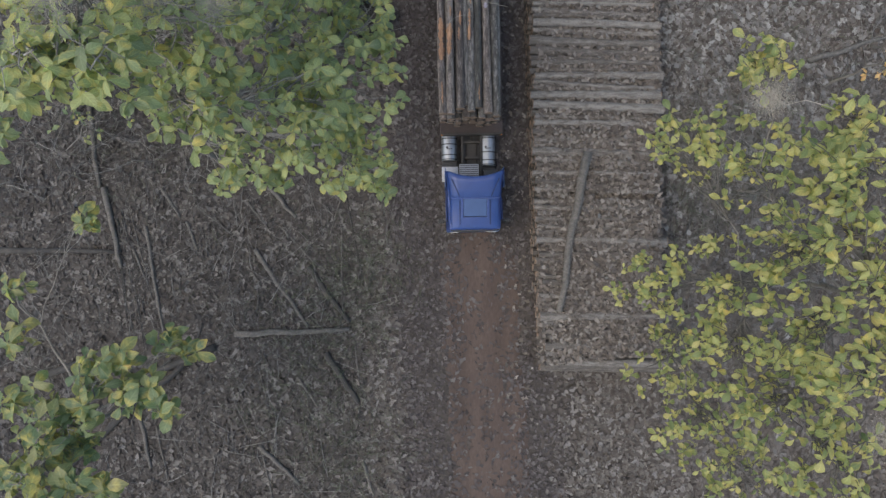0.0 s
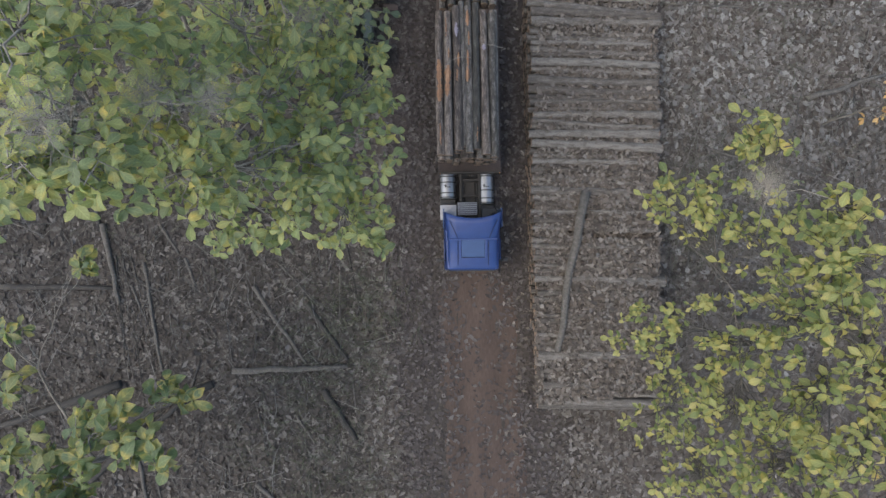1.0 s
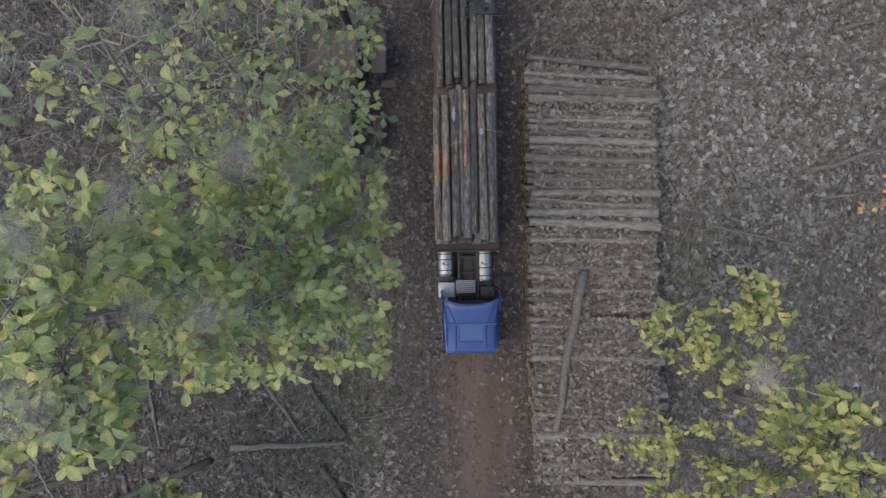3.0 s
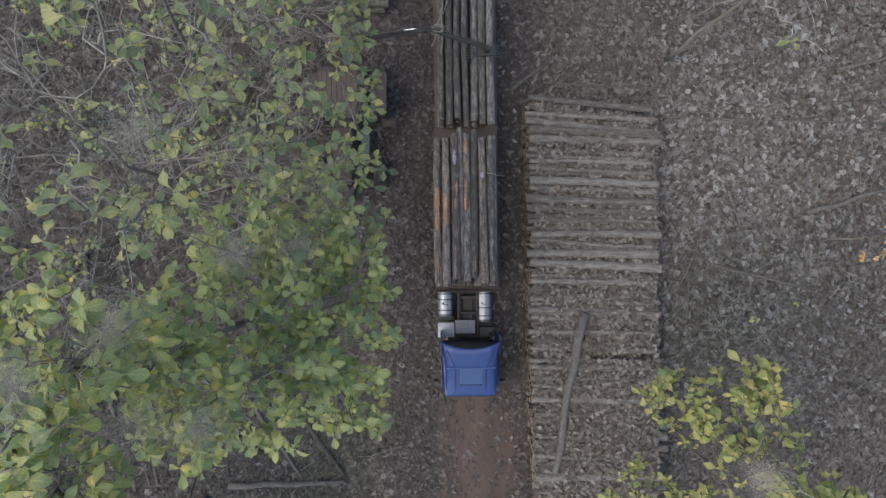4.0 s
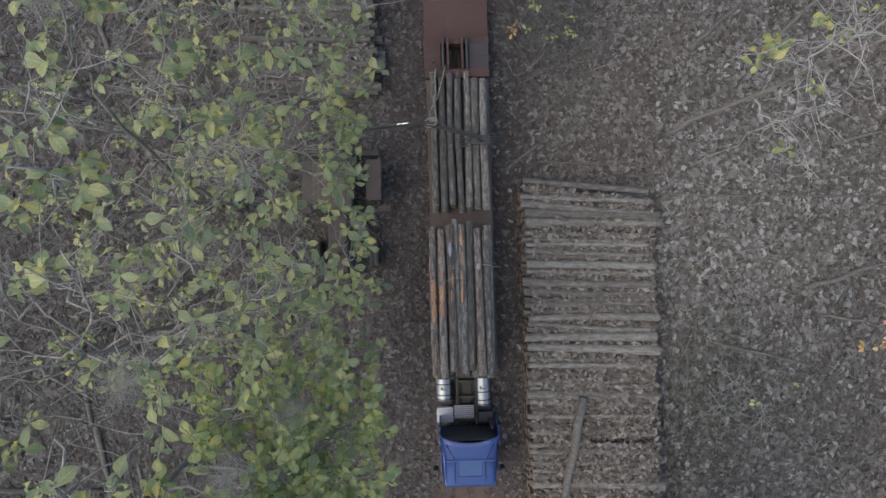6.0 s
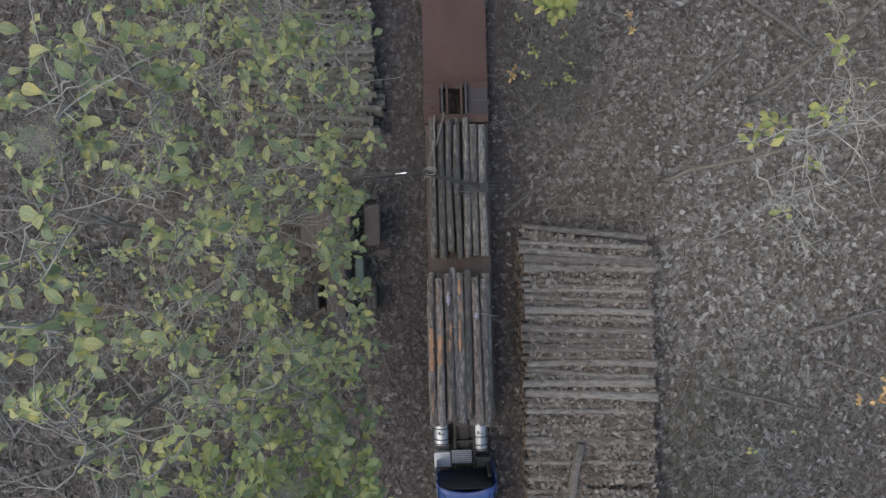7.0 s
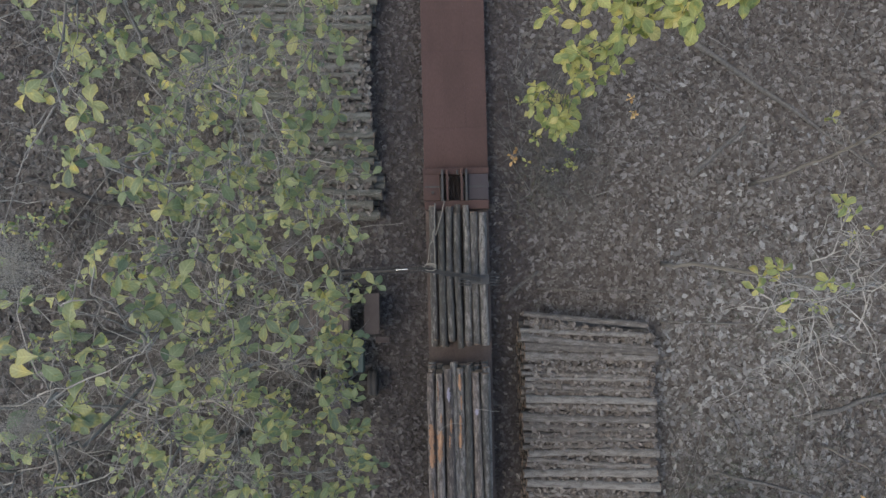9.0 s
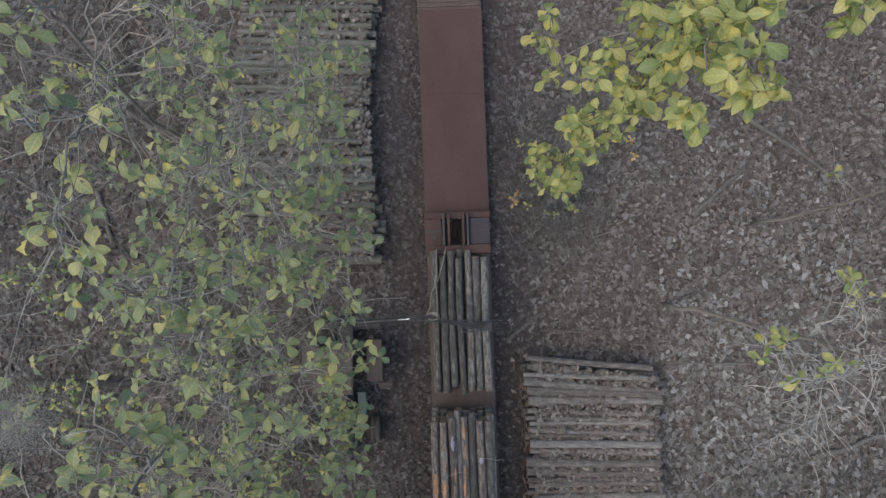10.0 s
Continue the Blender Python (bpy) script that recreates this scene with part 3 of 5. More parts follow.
def rod_between(name, a, b, r, mat, label, category, group="", seed=0, sides=8):
    """A loose pole as a thing of its own."""
    rnd = random.Random(seed)
    g = Geo()
    pts = bent(a, b, 0.0, 6, r * 0.45, rnd)
    g.add(*tube(pts, [r * (1.05 - 0.4 * i / 6) for i in range(7)], sides, rough=0.12, rnd=rnd))
    return tagged(geo_part(name, g, mat, smooth=True), label, category, group)


rod_between("loose_pole", (6.42, 4.3, 1.74), (5.12, -2.7, 1.70), 0.20, M_FALLEN, "grey-brown pole lying aslant on the log stack", "pole", seed=3)

POLES = [
    (-13.8, 1.2, -12.9, -3.8, 0.09), (-13.1, 3.0, -12.2, 1.6, 0.08), (-9.6, -3.8, -4.3, -3.6, 0.15), (-5.4, -4.7, -3.9, -7.0, 0.16),
    (-8.7, 0.1, -6.2, -3.5, 0.11), (-6.2, -0.7, -4.3, -3.3, 0.13), (-18.8, -11.1, -11.3, -4.6, 0.17), (-16.4, 7.2, -15.9, 3.0, 0.13),
    (-15.7, 3.0, -14.9, -0.7, 0.14), (-20.5, 0.1, -14.9, 0.0, 0.14), (-10.5, -4.4, -18.1, -7.6, 0.17), (-14.8, -4.4, -20.5, -6.4, 0.19),
]
POLES_B = [
    (-11.9, 1.4, -11.4, 0.1, 0.08), (-8.1, 3.0, -6.8, 1.6, 0.11), (-8.5, -9.0, -6.6, -10.8, 0.11), (-14.6, -5.1, -13.5, -10.0, 0.11),
    (-3.7, -9.8, -3.2, -11.3, 0.08), (-15.5, 21.8, -14.7, 19.1, 0.13), (-14.1, 25.5, -11.5, 23.9, 0.11), (12.4, 26.2, 18.0, 22.2, 0.13),
    (18.0, 22.2, 20.6, 20.4, 0.08), (4.9, 14.9, 20.9, 13.9, 0.05), (9.0, 14.2, 17.0, 13.2, 0.05), (10.5, 13.3, 21.0, 13.0, 0.06), (8.2, 14.9, 15.5, 13.9, 0.04), (18.6, 15.5, 21.0, 16.1, 0.11), (12.0, 20.0, 14.6, 22.3, 0.12),
    (3.3, 14.4, 4.9, 15.7, 0.10), (17.1, 8.8, 20.8, 9.9, 0.13),
    (12.8, 6.4, 17.5, 5.2, 0.09), (13.4, 5.9, 16.2, 6.6, 0.05),
    (-18.8, 20.2, -13.6, 18.7, 0.17), (-12.3, 20.9, -8.9, 19.0, 0.16), (-18.8, 13.0, -10.2, 12.9, 0.17), (-17.5, 6.6, -14.8, 7.4, 0.15),
    (10.3, 24.45, 12.85, 22.93, 0.045), (12.85, 22.93, 14.94, 22.66, 0.03), (15.4, 24.05, 16.84, 24.2, 0.035), (18.2, 22.3, 20.5, 23.55, 0.05), (9.4, 22.15, 11.5, 22.62, 0.035),
]
for i, (xa, ya, xb, yb, rr) in enumerate(POLES + POLES_B):
        rod_between("fallen_pole", (xa, ya, rise(xa, ya) + rr + 0.03), (xb, yb, rise(xb, yb) + rr + 0.03), rr, M_DARKBARK if i in (3, 5, 6, 9, 10, 11, 31, 32, 33, 34) else M_FALLEN,
                "fallen weathered branch lying in dry leaves", "fallen branch", "fallen branches on the forest floor", seed=40 + i)

rnd_pole = random.Random(90)
for i in range(11):
    px, py = -15.1 + rnd_pole.gauss(0, 0.35), 1.0 + rnd_pole.uniform(-2.0, 1.5)
    qx, qy, pr = px + rnd_pole.uniform(0.4, 1.3), py - rnd_pole.uniform(3.0, 5.5), rnd_pole.uniform(0.02, 0.05)
    rod_between("fallen_pole", (px, py, rise(px, py) + pr + 0.06), (qx, qy, rise(qx, qy) + pr + 0.06), pr, M_DARKBARK if i % 3 else M_FALLEN,
                "thin dark stick in a bundle on the forest floor", "fallen branch", "fallen branches on the forest floor", seed=300 + i, sides=6)
for i in range(34):
    px, py, pa, pl, pr = rnd_pole.uniform(-15.5, -4.0), rnd_pole.uniform(-9.0, 7.0), rnd_pole.gauss(-1.1, 0.55), rnd_pole.uniform(1.2, 4.2), rnd_pole.uniform(0.025, 0.06)
    qx, qy = px + pl * math.cos(pa), py + pl * math.sin(pa)
    rod_between("fallen_pole", (px, py, rise(px, py) + pr + 0.05), (qx, qy, rise(qx, qy) + pr + 0.05), pr, M_FALLEN if i % 4 else M_DARKBARK,
                "thin fallen branch lying in dry leaves", "fallen branch", "fallen branches on the forest floor", seed=200 + i, sides=6)


def brushwood():
    """Thin dead twigs lying and leaning over the litter."""
    g = Geo()
    rnd = random.Random(21)
    zones = ((-21, -4.5, -12, 6, 1300), (-22, -5.5, 5, 31, 1300), (10.5, 24, -8, 8, 2000), (10, 24, 8, 34, 520), (3.6, 8, 17.5, 25, 420), (-6, -2.4, -11, 3, 130))
    for x0, x1, y0, y1, n in zones:
        for _ in range(n):
            x, y = rnd.uniform(x0, x1), rnd.uniform(y0, y1)
            a = rnd.gauss(1.2, 0.9)
            ln = rnd.choice((0.5, 0.8, 1.2, 1.8, 2.8)) * rnd.uniform(0.7, 1.2)
            z = rise(x, y) + 0.06
            e = (x + ln * math.cos(a), y + ln * math.sin(a), z + abs(rnd.gauss(0, 0.16)))
            r = rnd.choice((0.007, 0.009, 0.012, 0.020))
            g.add(*tube(bent((x, y, z), e, 0.05, 3, ln * 0.05, rnd), [r, r * 0.9, r * 0.7, r * 0.4], 3, caps=False, rnd=rnd))
    for _ in range(1000):
        x, y = rnd.uniform(-21, -5), rnd.uniform(3, 31)
        a, ln = rnd.uniform(0, 6.28), rnd.uniform(0.9, 3.4)
        z = rise(x, y) + 0.05
        e = (x + ln * math.cos(a) * 0.8, y + ln * math.sin(a) * 0.8, z + ln * rnd.uniform(0.1, 0.75))
        r = rnd.uniform(0.010, 0.026)
        path = bent((x, y, z), e, ln * 0.08, 4, ln * 0.06, rnd)
        g.add(*tube(path, [r, r, r * 0.9, r * 0.7, r * 0.4], 3, caps=False, rnd=rnd))
        for k in (2, 3):
            o = Vector((rnd.uniform(-1, 1), rnd.uniform(-1, 1), rnd.uniform(-0.1, 0.6))) * rnd.uniform(0.2, 0.6)
            g.add(*tube(bent(path[k], path[k] + o, 0.03, 2, 0.03, rnd), [r * 0.7, r * 0.6, r * 0.3], 3, caps=False, rnd=rnd))
    return tagged(geo_part("brushwood", g, M_TWIG), "thin grey dead twigs strewn over the forest floor", "brushwood", kind="stuff")


def grass():
    g = Geo()
    rnd = random.Random(22)
    for cx, cy, sp, n in ((-5.0, -2.5, 1.6, 260), (-3.2, -0.5, 1.2, 160), (-6.2, -6.5, 1.8, 220), (-4.4, -10, 1.6, 180), (12.2, 3.5, 1.6, 260), (14.5, 4.5, 2.2, 260), (-12, 8, 3.5, 260), (-10, 15, 3.5, 260), (-10, 22, 3.5, 260), (-10, 28, 3.0, 180), (17, 13, 2.5, 160), (5.2, 19.5, 1.2, 50)):
        for _ in range(int(n * 1.5)):
            x, y = rnd.gauss(cx, sp), rnd.gauss(cy, sp)
            if abs(x - road_mid(y)) < 2.6 or (4.1 < x < 10.4 and -7 < y < 14.3):
                continue
            a, ln = rnd.uniform(0, 6.28), rnd.uniform(0.25, 1.1)
            z = rise(x, y)
            dx, dy = math.cos(a), math.sin(a)
            w = 0.008
            p = [(x - dy * w, y + dx * w, z), (x + dy * w, y - dx * w, z), (x + dx * ln * 0.5 + dy * w, y + dy * ln * 0.5 - dx * w, z + ln * 0.5),
                 (x + dx * ln * 0.5 - dy * w, y + dy * ln * 0.5 + dx * w, z + ln * 0.5), (x + dx * ln, y + dy * ln, z + ln * 0.42)]
            g.add(p, [(0, 1, 2, 3), (3, 2, 4)])
    return tagged(geo_part("grass", g, M_GRASS), "sparse green and dry grass blades between fallen leaves", "grass", kind="stuff")


# ---- trees ----
def tree(name, base, lean, top, r0, lobes, leaf_mat, one_mat, label, seed, size=1.0, per=(5, 8), panicles=(), twigs=1, group="", singles=300, category="tree", fill=1.0, stout=1.0, bark=M_BRANCH, bare=0, limb_bark=M_LIMB):
    """A tree: leaning trunk, a limb to every lobe of the crown, twigs with whorls of large leaves at their tips."""
    rnd = random.Random(seed)
    root = new(name)
    root.matrix_basis = Matrix.Translation(base)
    tagged(root, label, category, group)
    B = Vector(base)
    T = Vector(top) - B
    trunk = []
    for i in range(9):
        u = i / 8
        p = Vector((T.x * u ** lean, T.y * u ** lean, -0.1 + (T.z + 0.1) * u))
        if 0 < i < 8:
            p += Vector((rnd.uniform(-0.12, 0.12), rnd.uniform(-0.12, 0.12), 0))
        trunk.append(p)
    g = Geo()
    g.add(*tube(trunk, [r0 * (1.25 if i == 0 else 1.0 - 0.085 * i) for i in range(9)], 10, rough=0.06, rnd=rnd))
    geo_part("trunk", g, M_BARK, root, smooth=True)

    def on_trunk(z):
        z = min(max(z, 1.5), T.z)
        for i in range(8):
            if trunk[i + 1].z >= z:
                u = (z - trunk[i].z) / max(1e-6, trunk[i + 1].z - trunk[i].z)
                return trunk[i].lerp(trunk[i + 1], u), r0 * (1.0 - 0.085 * (i + u))
        return trunk[-1].copy(), r0 * 0.3

    forks = [(on_trunk(T.z * (0.45 + 0.055 * k))[0], on_trunk(T.z * (0.45 + 0.055 * k))[1]) for k in range(11)]
    lobes = sorted(lobes, key=lambda q: math.hypot(q[0] - top[0], q[1] - top[1]) + 0.3 * abs(q[2] - top[2]))
    tw, places, yaws, pits, rols, sizes = Geo(), [], [], [], [], []
    for lx, ly, lz, lr, count in lobes:
        count = round(count * fill)
        c = Vector((lx, ly, lz)) - B
        s, rs, best = None, 0.05, 1e9
        for q, rq in forks:
            d = (c - q).length
            cost = d + (2.5 * (q.z - c.z + 0.4) if q.z > c.z - 0.4 else 0.0)
            if d > 0.2 and cost < best:
                s, rs, best = q, rq, cost
        limb = bent(s, c, min(0.5, (c - s).length * 0.08), 6, 0.10 + 0.02 * (c - s).length, rnd)
        r = max(0.022, min(rs * 0.75, stout * (0.018 + 0.007 * (c - s).length)))
        forks += [(limb[k], r * (1 - 0.12 * k)) for k in (2, 3, 4, 5)]
        g = Geo()
        g.add(*tube(limb, [r * (1 - 0.12 * i) for i in range(7)], 7, rough=0.08, rnd=rnd))
        geo_part("limb", g, limb_bark, root, smooth=True)
        for q in range(max(count, 2) + twigs):
            while True:
                o = Vector((rnd.uniform(-1, 1), rnd.uniform(-1, 1), rnd.uniform(-0.75, 0.75)))
                if o.length < 1:
                    break
            tip = c + o * lr
            u = rnd.uniform(2.6, 6)
            i = min(5, int(u))
            st = limb[i].lerp(limb[i + 1], u - i)
            path = bent(st, tip, rnd.uniform(-0.2, 0.35), 5, 0.14 if twigs else 0.11, rnd)
            rt = rnd.uniform(0.010, 0.027)
            tw.add(*tube(path, [rt * (1 - 0.13 * k) for k in range(6)], 4, caps=False, rnd=rnd))
            for _ in range(rnd.randint(0, 1) if twigs else 0):
                k = rnd.randint(1, 4)
                off = Vector((rnd.uniform(-1, 1), rnd.uniform(-1, 1), rnd.uniform(-0.3, 0.5))) * rnd.uniform(0.4, 1.3)
                tw.add(*tube(bent(path[k], path[k] + off, 0.05, 3, 0.03, rnd), [0.011, 0.010, 0.008, 0.005], 3, caps=False, rnd=rnd))
            if q >= count:
                continue
            turn = rnd.uniform(0, 6.28)
            nl = rnd.randint(*per)
            for j in range(nl):
                pair = j // 2
                back = path[-1] - (path[-1] - path[-2]).normalized() * (0.10 * pair)
                places.append(back)
                yaws.append(turn + j * math.pi + pair * 1.57 + rnd.gauss(0, 0.25))
                pits.append(rnd.gauss(0.22 + 0.12 * pair, 0.34))
                rols.append(rnd.gauss(0, 0.35))
                sizes.append(size * rnd.uniform(0.62, 1.2) * (1 - 0.035 * max(0.0, back.z - 14)))
        for _ in range(bare if lz > 12.5 or lz < 9 else 0):
            p = limb[rnd.randint(2, 6)].copy()
            d = Vector((rnd.gauss(0, 1), rnd.gauss(0, 1), rnd.gauss(0.2, 0.4))).normalized()
            rt, way = rnd.uniform(0.009, 0.019), [p]
            for _ in range(rnd.randint(4, 7)):
                d = (d + Vector((rnd.gauss(0, 0.28), rnd.gauss(0, 0.28), rnd.gauss(0, 0.2)))).normalized()
                way.append(way[-1] + d * rnd.uniform(0.18, 0.4))
            n = len(way)
            tw.add(*tube(way, [rt * (1 - 0.75 * k / (n - 1)) for k in range(n)], 4, caps=False, rnd=rnd))
            for _ in range(3):
                k = rnd.randint(1, n - 2)
                off = Vector((rnd.gauss(0, 1), rnd.gauss(0, 1), rnd.gauss(0.1, 0.4))).normalized() * rnd.uniform(0.25, 0.8)
                tw.add(*tube(bent(way[k], way[k] + off, 0.03, 3, 0.05, rnd), [rt * 0.55, rt * 0.45, rt * 0.35, rt * 0.2], 3, caps=False, rnd=rnd))
    tagged(geo_part("twig_work", tw, bark, root, smooth=True), kind="stuff")
    for px, py, pz, pr in panicles:
        g = Geo()
        c = Vector((px, py, pz)) - B
        s = min(forks, key=lambda q: (c - q[0]).length)[0]
        g.add(*tube(bent(s, c, 0.1, 5, 0.08, rnd), [0.009, 0.008, 0.007, 0.006, 0.005, 0.004], 4, rnd=rnd))
        for _ in range(95):
            o = Vector((rnd.gauss(0, 0.5), rnd.gauss(0, 0.5), rnd.gauss(0, 0.3))) * pr
            e = c + o
            g.add(*tube(bent(c + o * 0.15, e, 0.03, 2, 0.02, rnd), [0.0022, 0.0018, 0.0010], 3, caps=False, rnd=rnd))
            for _ in range(34):
                w = e + Vector((rnd.gauss(0, 0.13), rnd.gauss(0, 0.13), rnd.gauss(0, 0.09)))
                q = rnd.uniform(0.004, 0.009)
                g.add([w + Vector(k) * q for k in ((1, 0, -0.6), (-0.6, 0.9, -0.6), (-0.6, -0.9, -0.6), (0, 0, 1))], [(0, 1, 3), (1, 2, 3), (2, 0, 3), (0, 2, 1)])
        geo_part("flower_panicle", g, M_PANICLE, root, "pale fluffy dried flower panicle")
    if places:
        n = len(places)
        P = np.array([tuple(p) for p in places])
        rot = rotations(np.array(yaws), np.array(pits), np.array(rols))
        S = np.array(sizes)
        which = np.array([rnd.randrange(len(LEAVES)) for _ in range(n)])
        order = np.argsort(-P[:, 2] + 3.0 * np.maximum(0.0, np.abs(P[:, 0] + base[0] - 0.8) - 7.6))
        own = order[:singles]
        rest = np.ones(n, bool)
        rest[own] = False
        shared = [blade(mesh_of("leaf", tv, tf, one_mat, True), 1) for tv, tf in LEAVES]
        for i in own:
            lf = new("leaf", shared[which[i]])
            lf.parent = root
            lf.matrix_basis = Matrix.Translation(P[i]) @ Matrix(rot[i].tolist()).to_4x4() @ Matrix.Scale(S[i], 4)
        if rest.any():
            ob = scatter_mesh("crown", LEAVES, which[rest], P[rest], rot[rest], S[rest], leaf_mat)
            blade(ob.data, int(rest.sum()))
            ob.parent = root
            tagged(ob, kind="stuff")
    return root


LOBES_A = [
    (-2.7, 4.5, 11.6, 1.7, 16), (-2.4, 2.2, 10.5, 1.2, 9), (-4.1, 3.5, 13.2, 1.7, 18), (-4.1, 6.1, 13.2, 1.7, 16), (-5.2, 4.5, 16.5, 1.3, 14),
    (-5.3, 2.9, 15.4, 1.0, 9), (-5.7, 5.2, 18.7, 1.1, 9), (-5.5, 2.9, 19.2, 0.9, 9), (-4.7, 2.1, 19.8, 0.4, 3), (-5.4, 4.1, 20.4, 0.7, 6),
    (-2.2, 6.3, 11.6, 1.1, 8), (-3.4, 8.4, 11.0, 1.5, 8), (-4.8, 7.2, 14.3, 1.4, 8), (-5.3, 1.9, 12.1, 1.1, 7), (-5.9, 2.3, 19.8, 0.5, 3), (-2.8, 3.5, 8.8, 1.5, 8),
]
LOBES_A += [(-8.6, 2.6, 18.0, 1.2, 6), (-8.9, 4.8, 17.6, 1.2, 6), (-9.2, 3.8, 17.6, 1.5, 8), (-9.8, 2.6, 16.6, 1.4, 6), (-9.4, 5.9, 16.8, 1.4, 6), (-11.0, 3.6, 15.4, 1.5, 6)]
LOBES_A = [(x, y + 0.012 * z, z, r * (1.25 if z > 15 else 1.1), round(n * (1.5 if z > 15 else 1.0))) for x, y, z, r, n in LOBES_A]


def crown_row(y0, y1, low, high, seed):
    """Lobes of a thin crown that leans out towards the track: low at its tips, high over the trunk."""
    rnd = random.Random(seed)
    out = []
    y = y0
    while y < y1:
        for k in range(5):
            x = -2.2 - 0.63 * k + rnd.uniform(-0.25, 0.25)
            out.append((x, y + rnd.uniform(-0.6, 0.6), 11.2 + 2.2 * k + rnd.uniform(-1.0, 1.0), rnd.uniform(0.8, 1.3) * (1.0 - 0.05 * k), low if k < 2 else high + (2 if k == 4 else 0)))
        for k in range(4):
            out.append((rnd.uniform(-8.5, -3.4), y + rnd.uniform(-0.6, 0.6), rnd.uniform(8.0, 14.0), rnd.uniform(1.0, 1.6), rnd.choice((1, 2, 3))))
        for k in range(3):
            out.append((-7.4 - 1.3 * k + rnd.uniform(-0.4, 0.4), y + rnd.uniform(-0.6, 0.6), 18.4 - 1.0 * k + rnd.uniform(-0.7, 0.7), 1.3, 3))
        for k in range(3):
            out.append((rnd.uniform(-14.0, -4.0), y + rnd.uniform(-0.6, 0.6), rnd.uniform(3.0, 8.0), rnd.uniform(1.0, 1.7), rnd.choice((2, 3))))
        y += 1.2
    return out


LOBES_B2 = crown_row(7.2, 10.8, 5, 2, 71) + [(-2.6, 7.4, 9.5, 1.0, 6), (-3.2, 8.6, 10.5, 1.2, 6), (-2.5, 9.4, 8.6, 1.0, 5)]
LOBES_B = [q for q in crown_row(11.2, 17.4, 5, 4, 72) if not (-3.4 < q[0] < -2.3 and 10.8 < q[1] < 13.6 and 8.5 < q[2] < 15)]
LOBES_B += [(-1.85, 11.3, 11.4, 0.5, 4), (-1.9, 12.6, 11.6, 0.5, 4), (-2.0, 13.9, 11.9, 0.5, 4)]
LOBES_C = crown_row(17.9, 27.5, 3, 3, 73)
LOBES_D = [
    (7.0, 3.7, 15.4, 0.7, 6), (6.7, 2.7, 12.1, 1.2, 7), (7.8, 2.0, 13.2, 1.3, 8), (7.7, 1.6, 16.0, 0.9, 7), (7.3, 2.0, 17.6, 0.5, 4), (6.9, -1.4, 8.2, 1.3, 7),
    (7.8, -1.1, 11.0, 1.5, 10), (8.5, -0.2, 13.2, 1.3, 10), (8.0, 0.0, 16.5, 0.9, 7), (7.3, 0.9, 18.2, 0.6, 3), (7.5, -4.0, 8.2, 1.5, 8),
    (8.1, -3.2, 11.6, 1.6, 11), (8.5, -2.2, 14.3, 1.3, 10), (8.4, -1.3, 16.5, 0.9, 6), (8.0, -5.6, 9.9, 1.5, 9), (8.7, -4.3, 13.2, 1.4, 9),
    (8.2, -2.9, 16.5, 1.0, 7), (8.8, -7.1, 11.0, 1.6, 8), (8.4, -5.1, 15.4, 1.2, 8),
]
LOBES_D += [(9.6, -1.0, 17.6, 1.2, 8), (10.2, 1.4, 16.6, 1.3, 7), (10.4, -3.2, 16.8, 1.3, 7), (11.6, -0.6, 16.0, 1.4, 7), (13.0, -2.2, 14.6, 1.4, 6), (12.4, 1.8, 14.8, 1.3, 5)]
LOBES_D = [(x, y + 0.012 * z, z, r, n) for x, y, z, r, n in LOBES_D]
LOBES_E = [
    (5.4, 22.0, 16.8, 0.84, 8), (4.7, 22.0, 15.1, 0.97, 8), (5.6, 20.9, 18.4, 0.52, 5), (4.6, 21.4, 11.9, 0.8, 6), (4.0, 20.9, 9.3, 1.04, 6), (5.5, 23.4, 15.1, 0.97, 7),
    (4.2, 24.1, 10.2, 1.02, 2), (5.7, 22.0, 18.4, 0.6, 4), (7.3, 22.0, 18.4, 0.34, 2), (3.3, 24.9, 10.2, 0.8, 1), (4.9, 20.4, 17.7, 0.3, 2),
]
LOBES_E += [(9.4, 26.6, 15.4, 1.2, 4), (10.8, 25.6, 14.6, 1.3, 4), (11.6, 24.0, 14.0, 1.2, 3), (8.8, 26.6, 13.6, 1.3, 4)]
LOBES_F = [
    (10.2, 15.5, 14.3, 0.8, 1), (9.3, 15.4, 14.5, 0.7, 1), (8.6, 15.2, 14.7, 0.5, 1), (8.9, 15.7, 12.4, 0.5, 4), (10.2, 14.2, 13.0, 0.7, 0), (9.3, 13.9, 13.1, 0.6, 0), (8.3, 13.5, 13.3, 0.4, 0),
    (10.6, 16.6, 13.4, 0.9, 1), (10.0, 17.3, 13.6, 0.8, 2), (11.0, 14.4, 12.0, 1.0, 1), (10.8, 13.0, 11.0, 1.0, 0), (11.6, 16.8, 11.5, 1.2, 2), (11.4, 13.8, 9.0, 1.1, 1),
]
LOBES_F2 = [(13.0, 20.6, 9.0, 0.7, 1), (13.3, 19.2, 11.5, 0.9, 2), (12.4, 20.3, 13.0, 0.8, 1), (12.0, 21.4, 14.0, 0.8, 1), (13.0, 18.3, 13.0, 1.0, 1)]
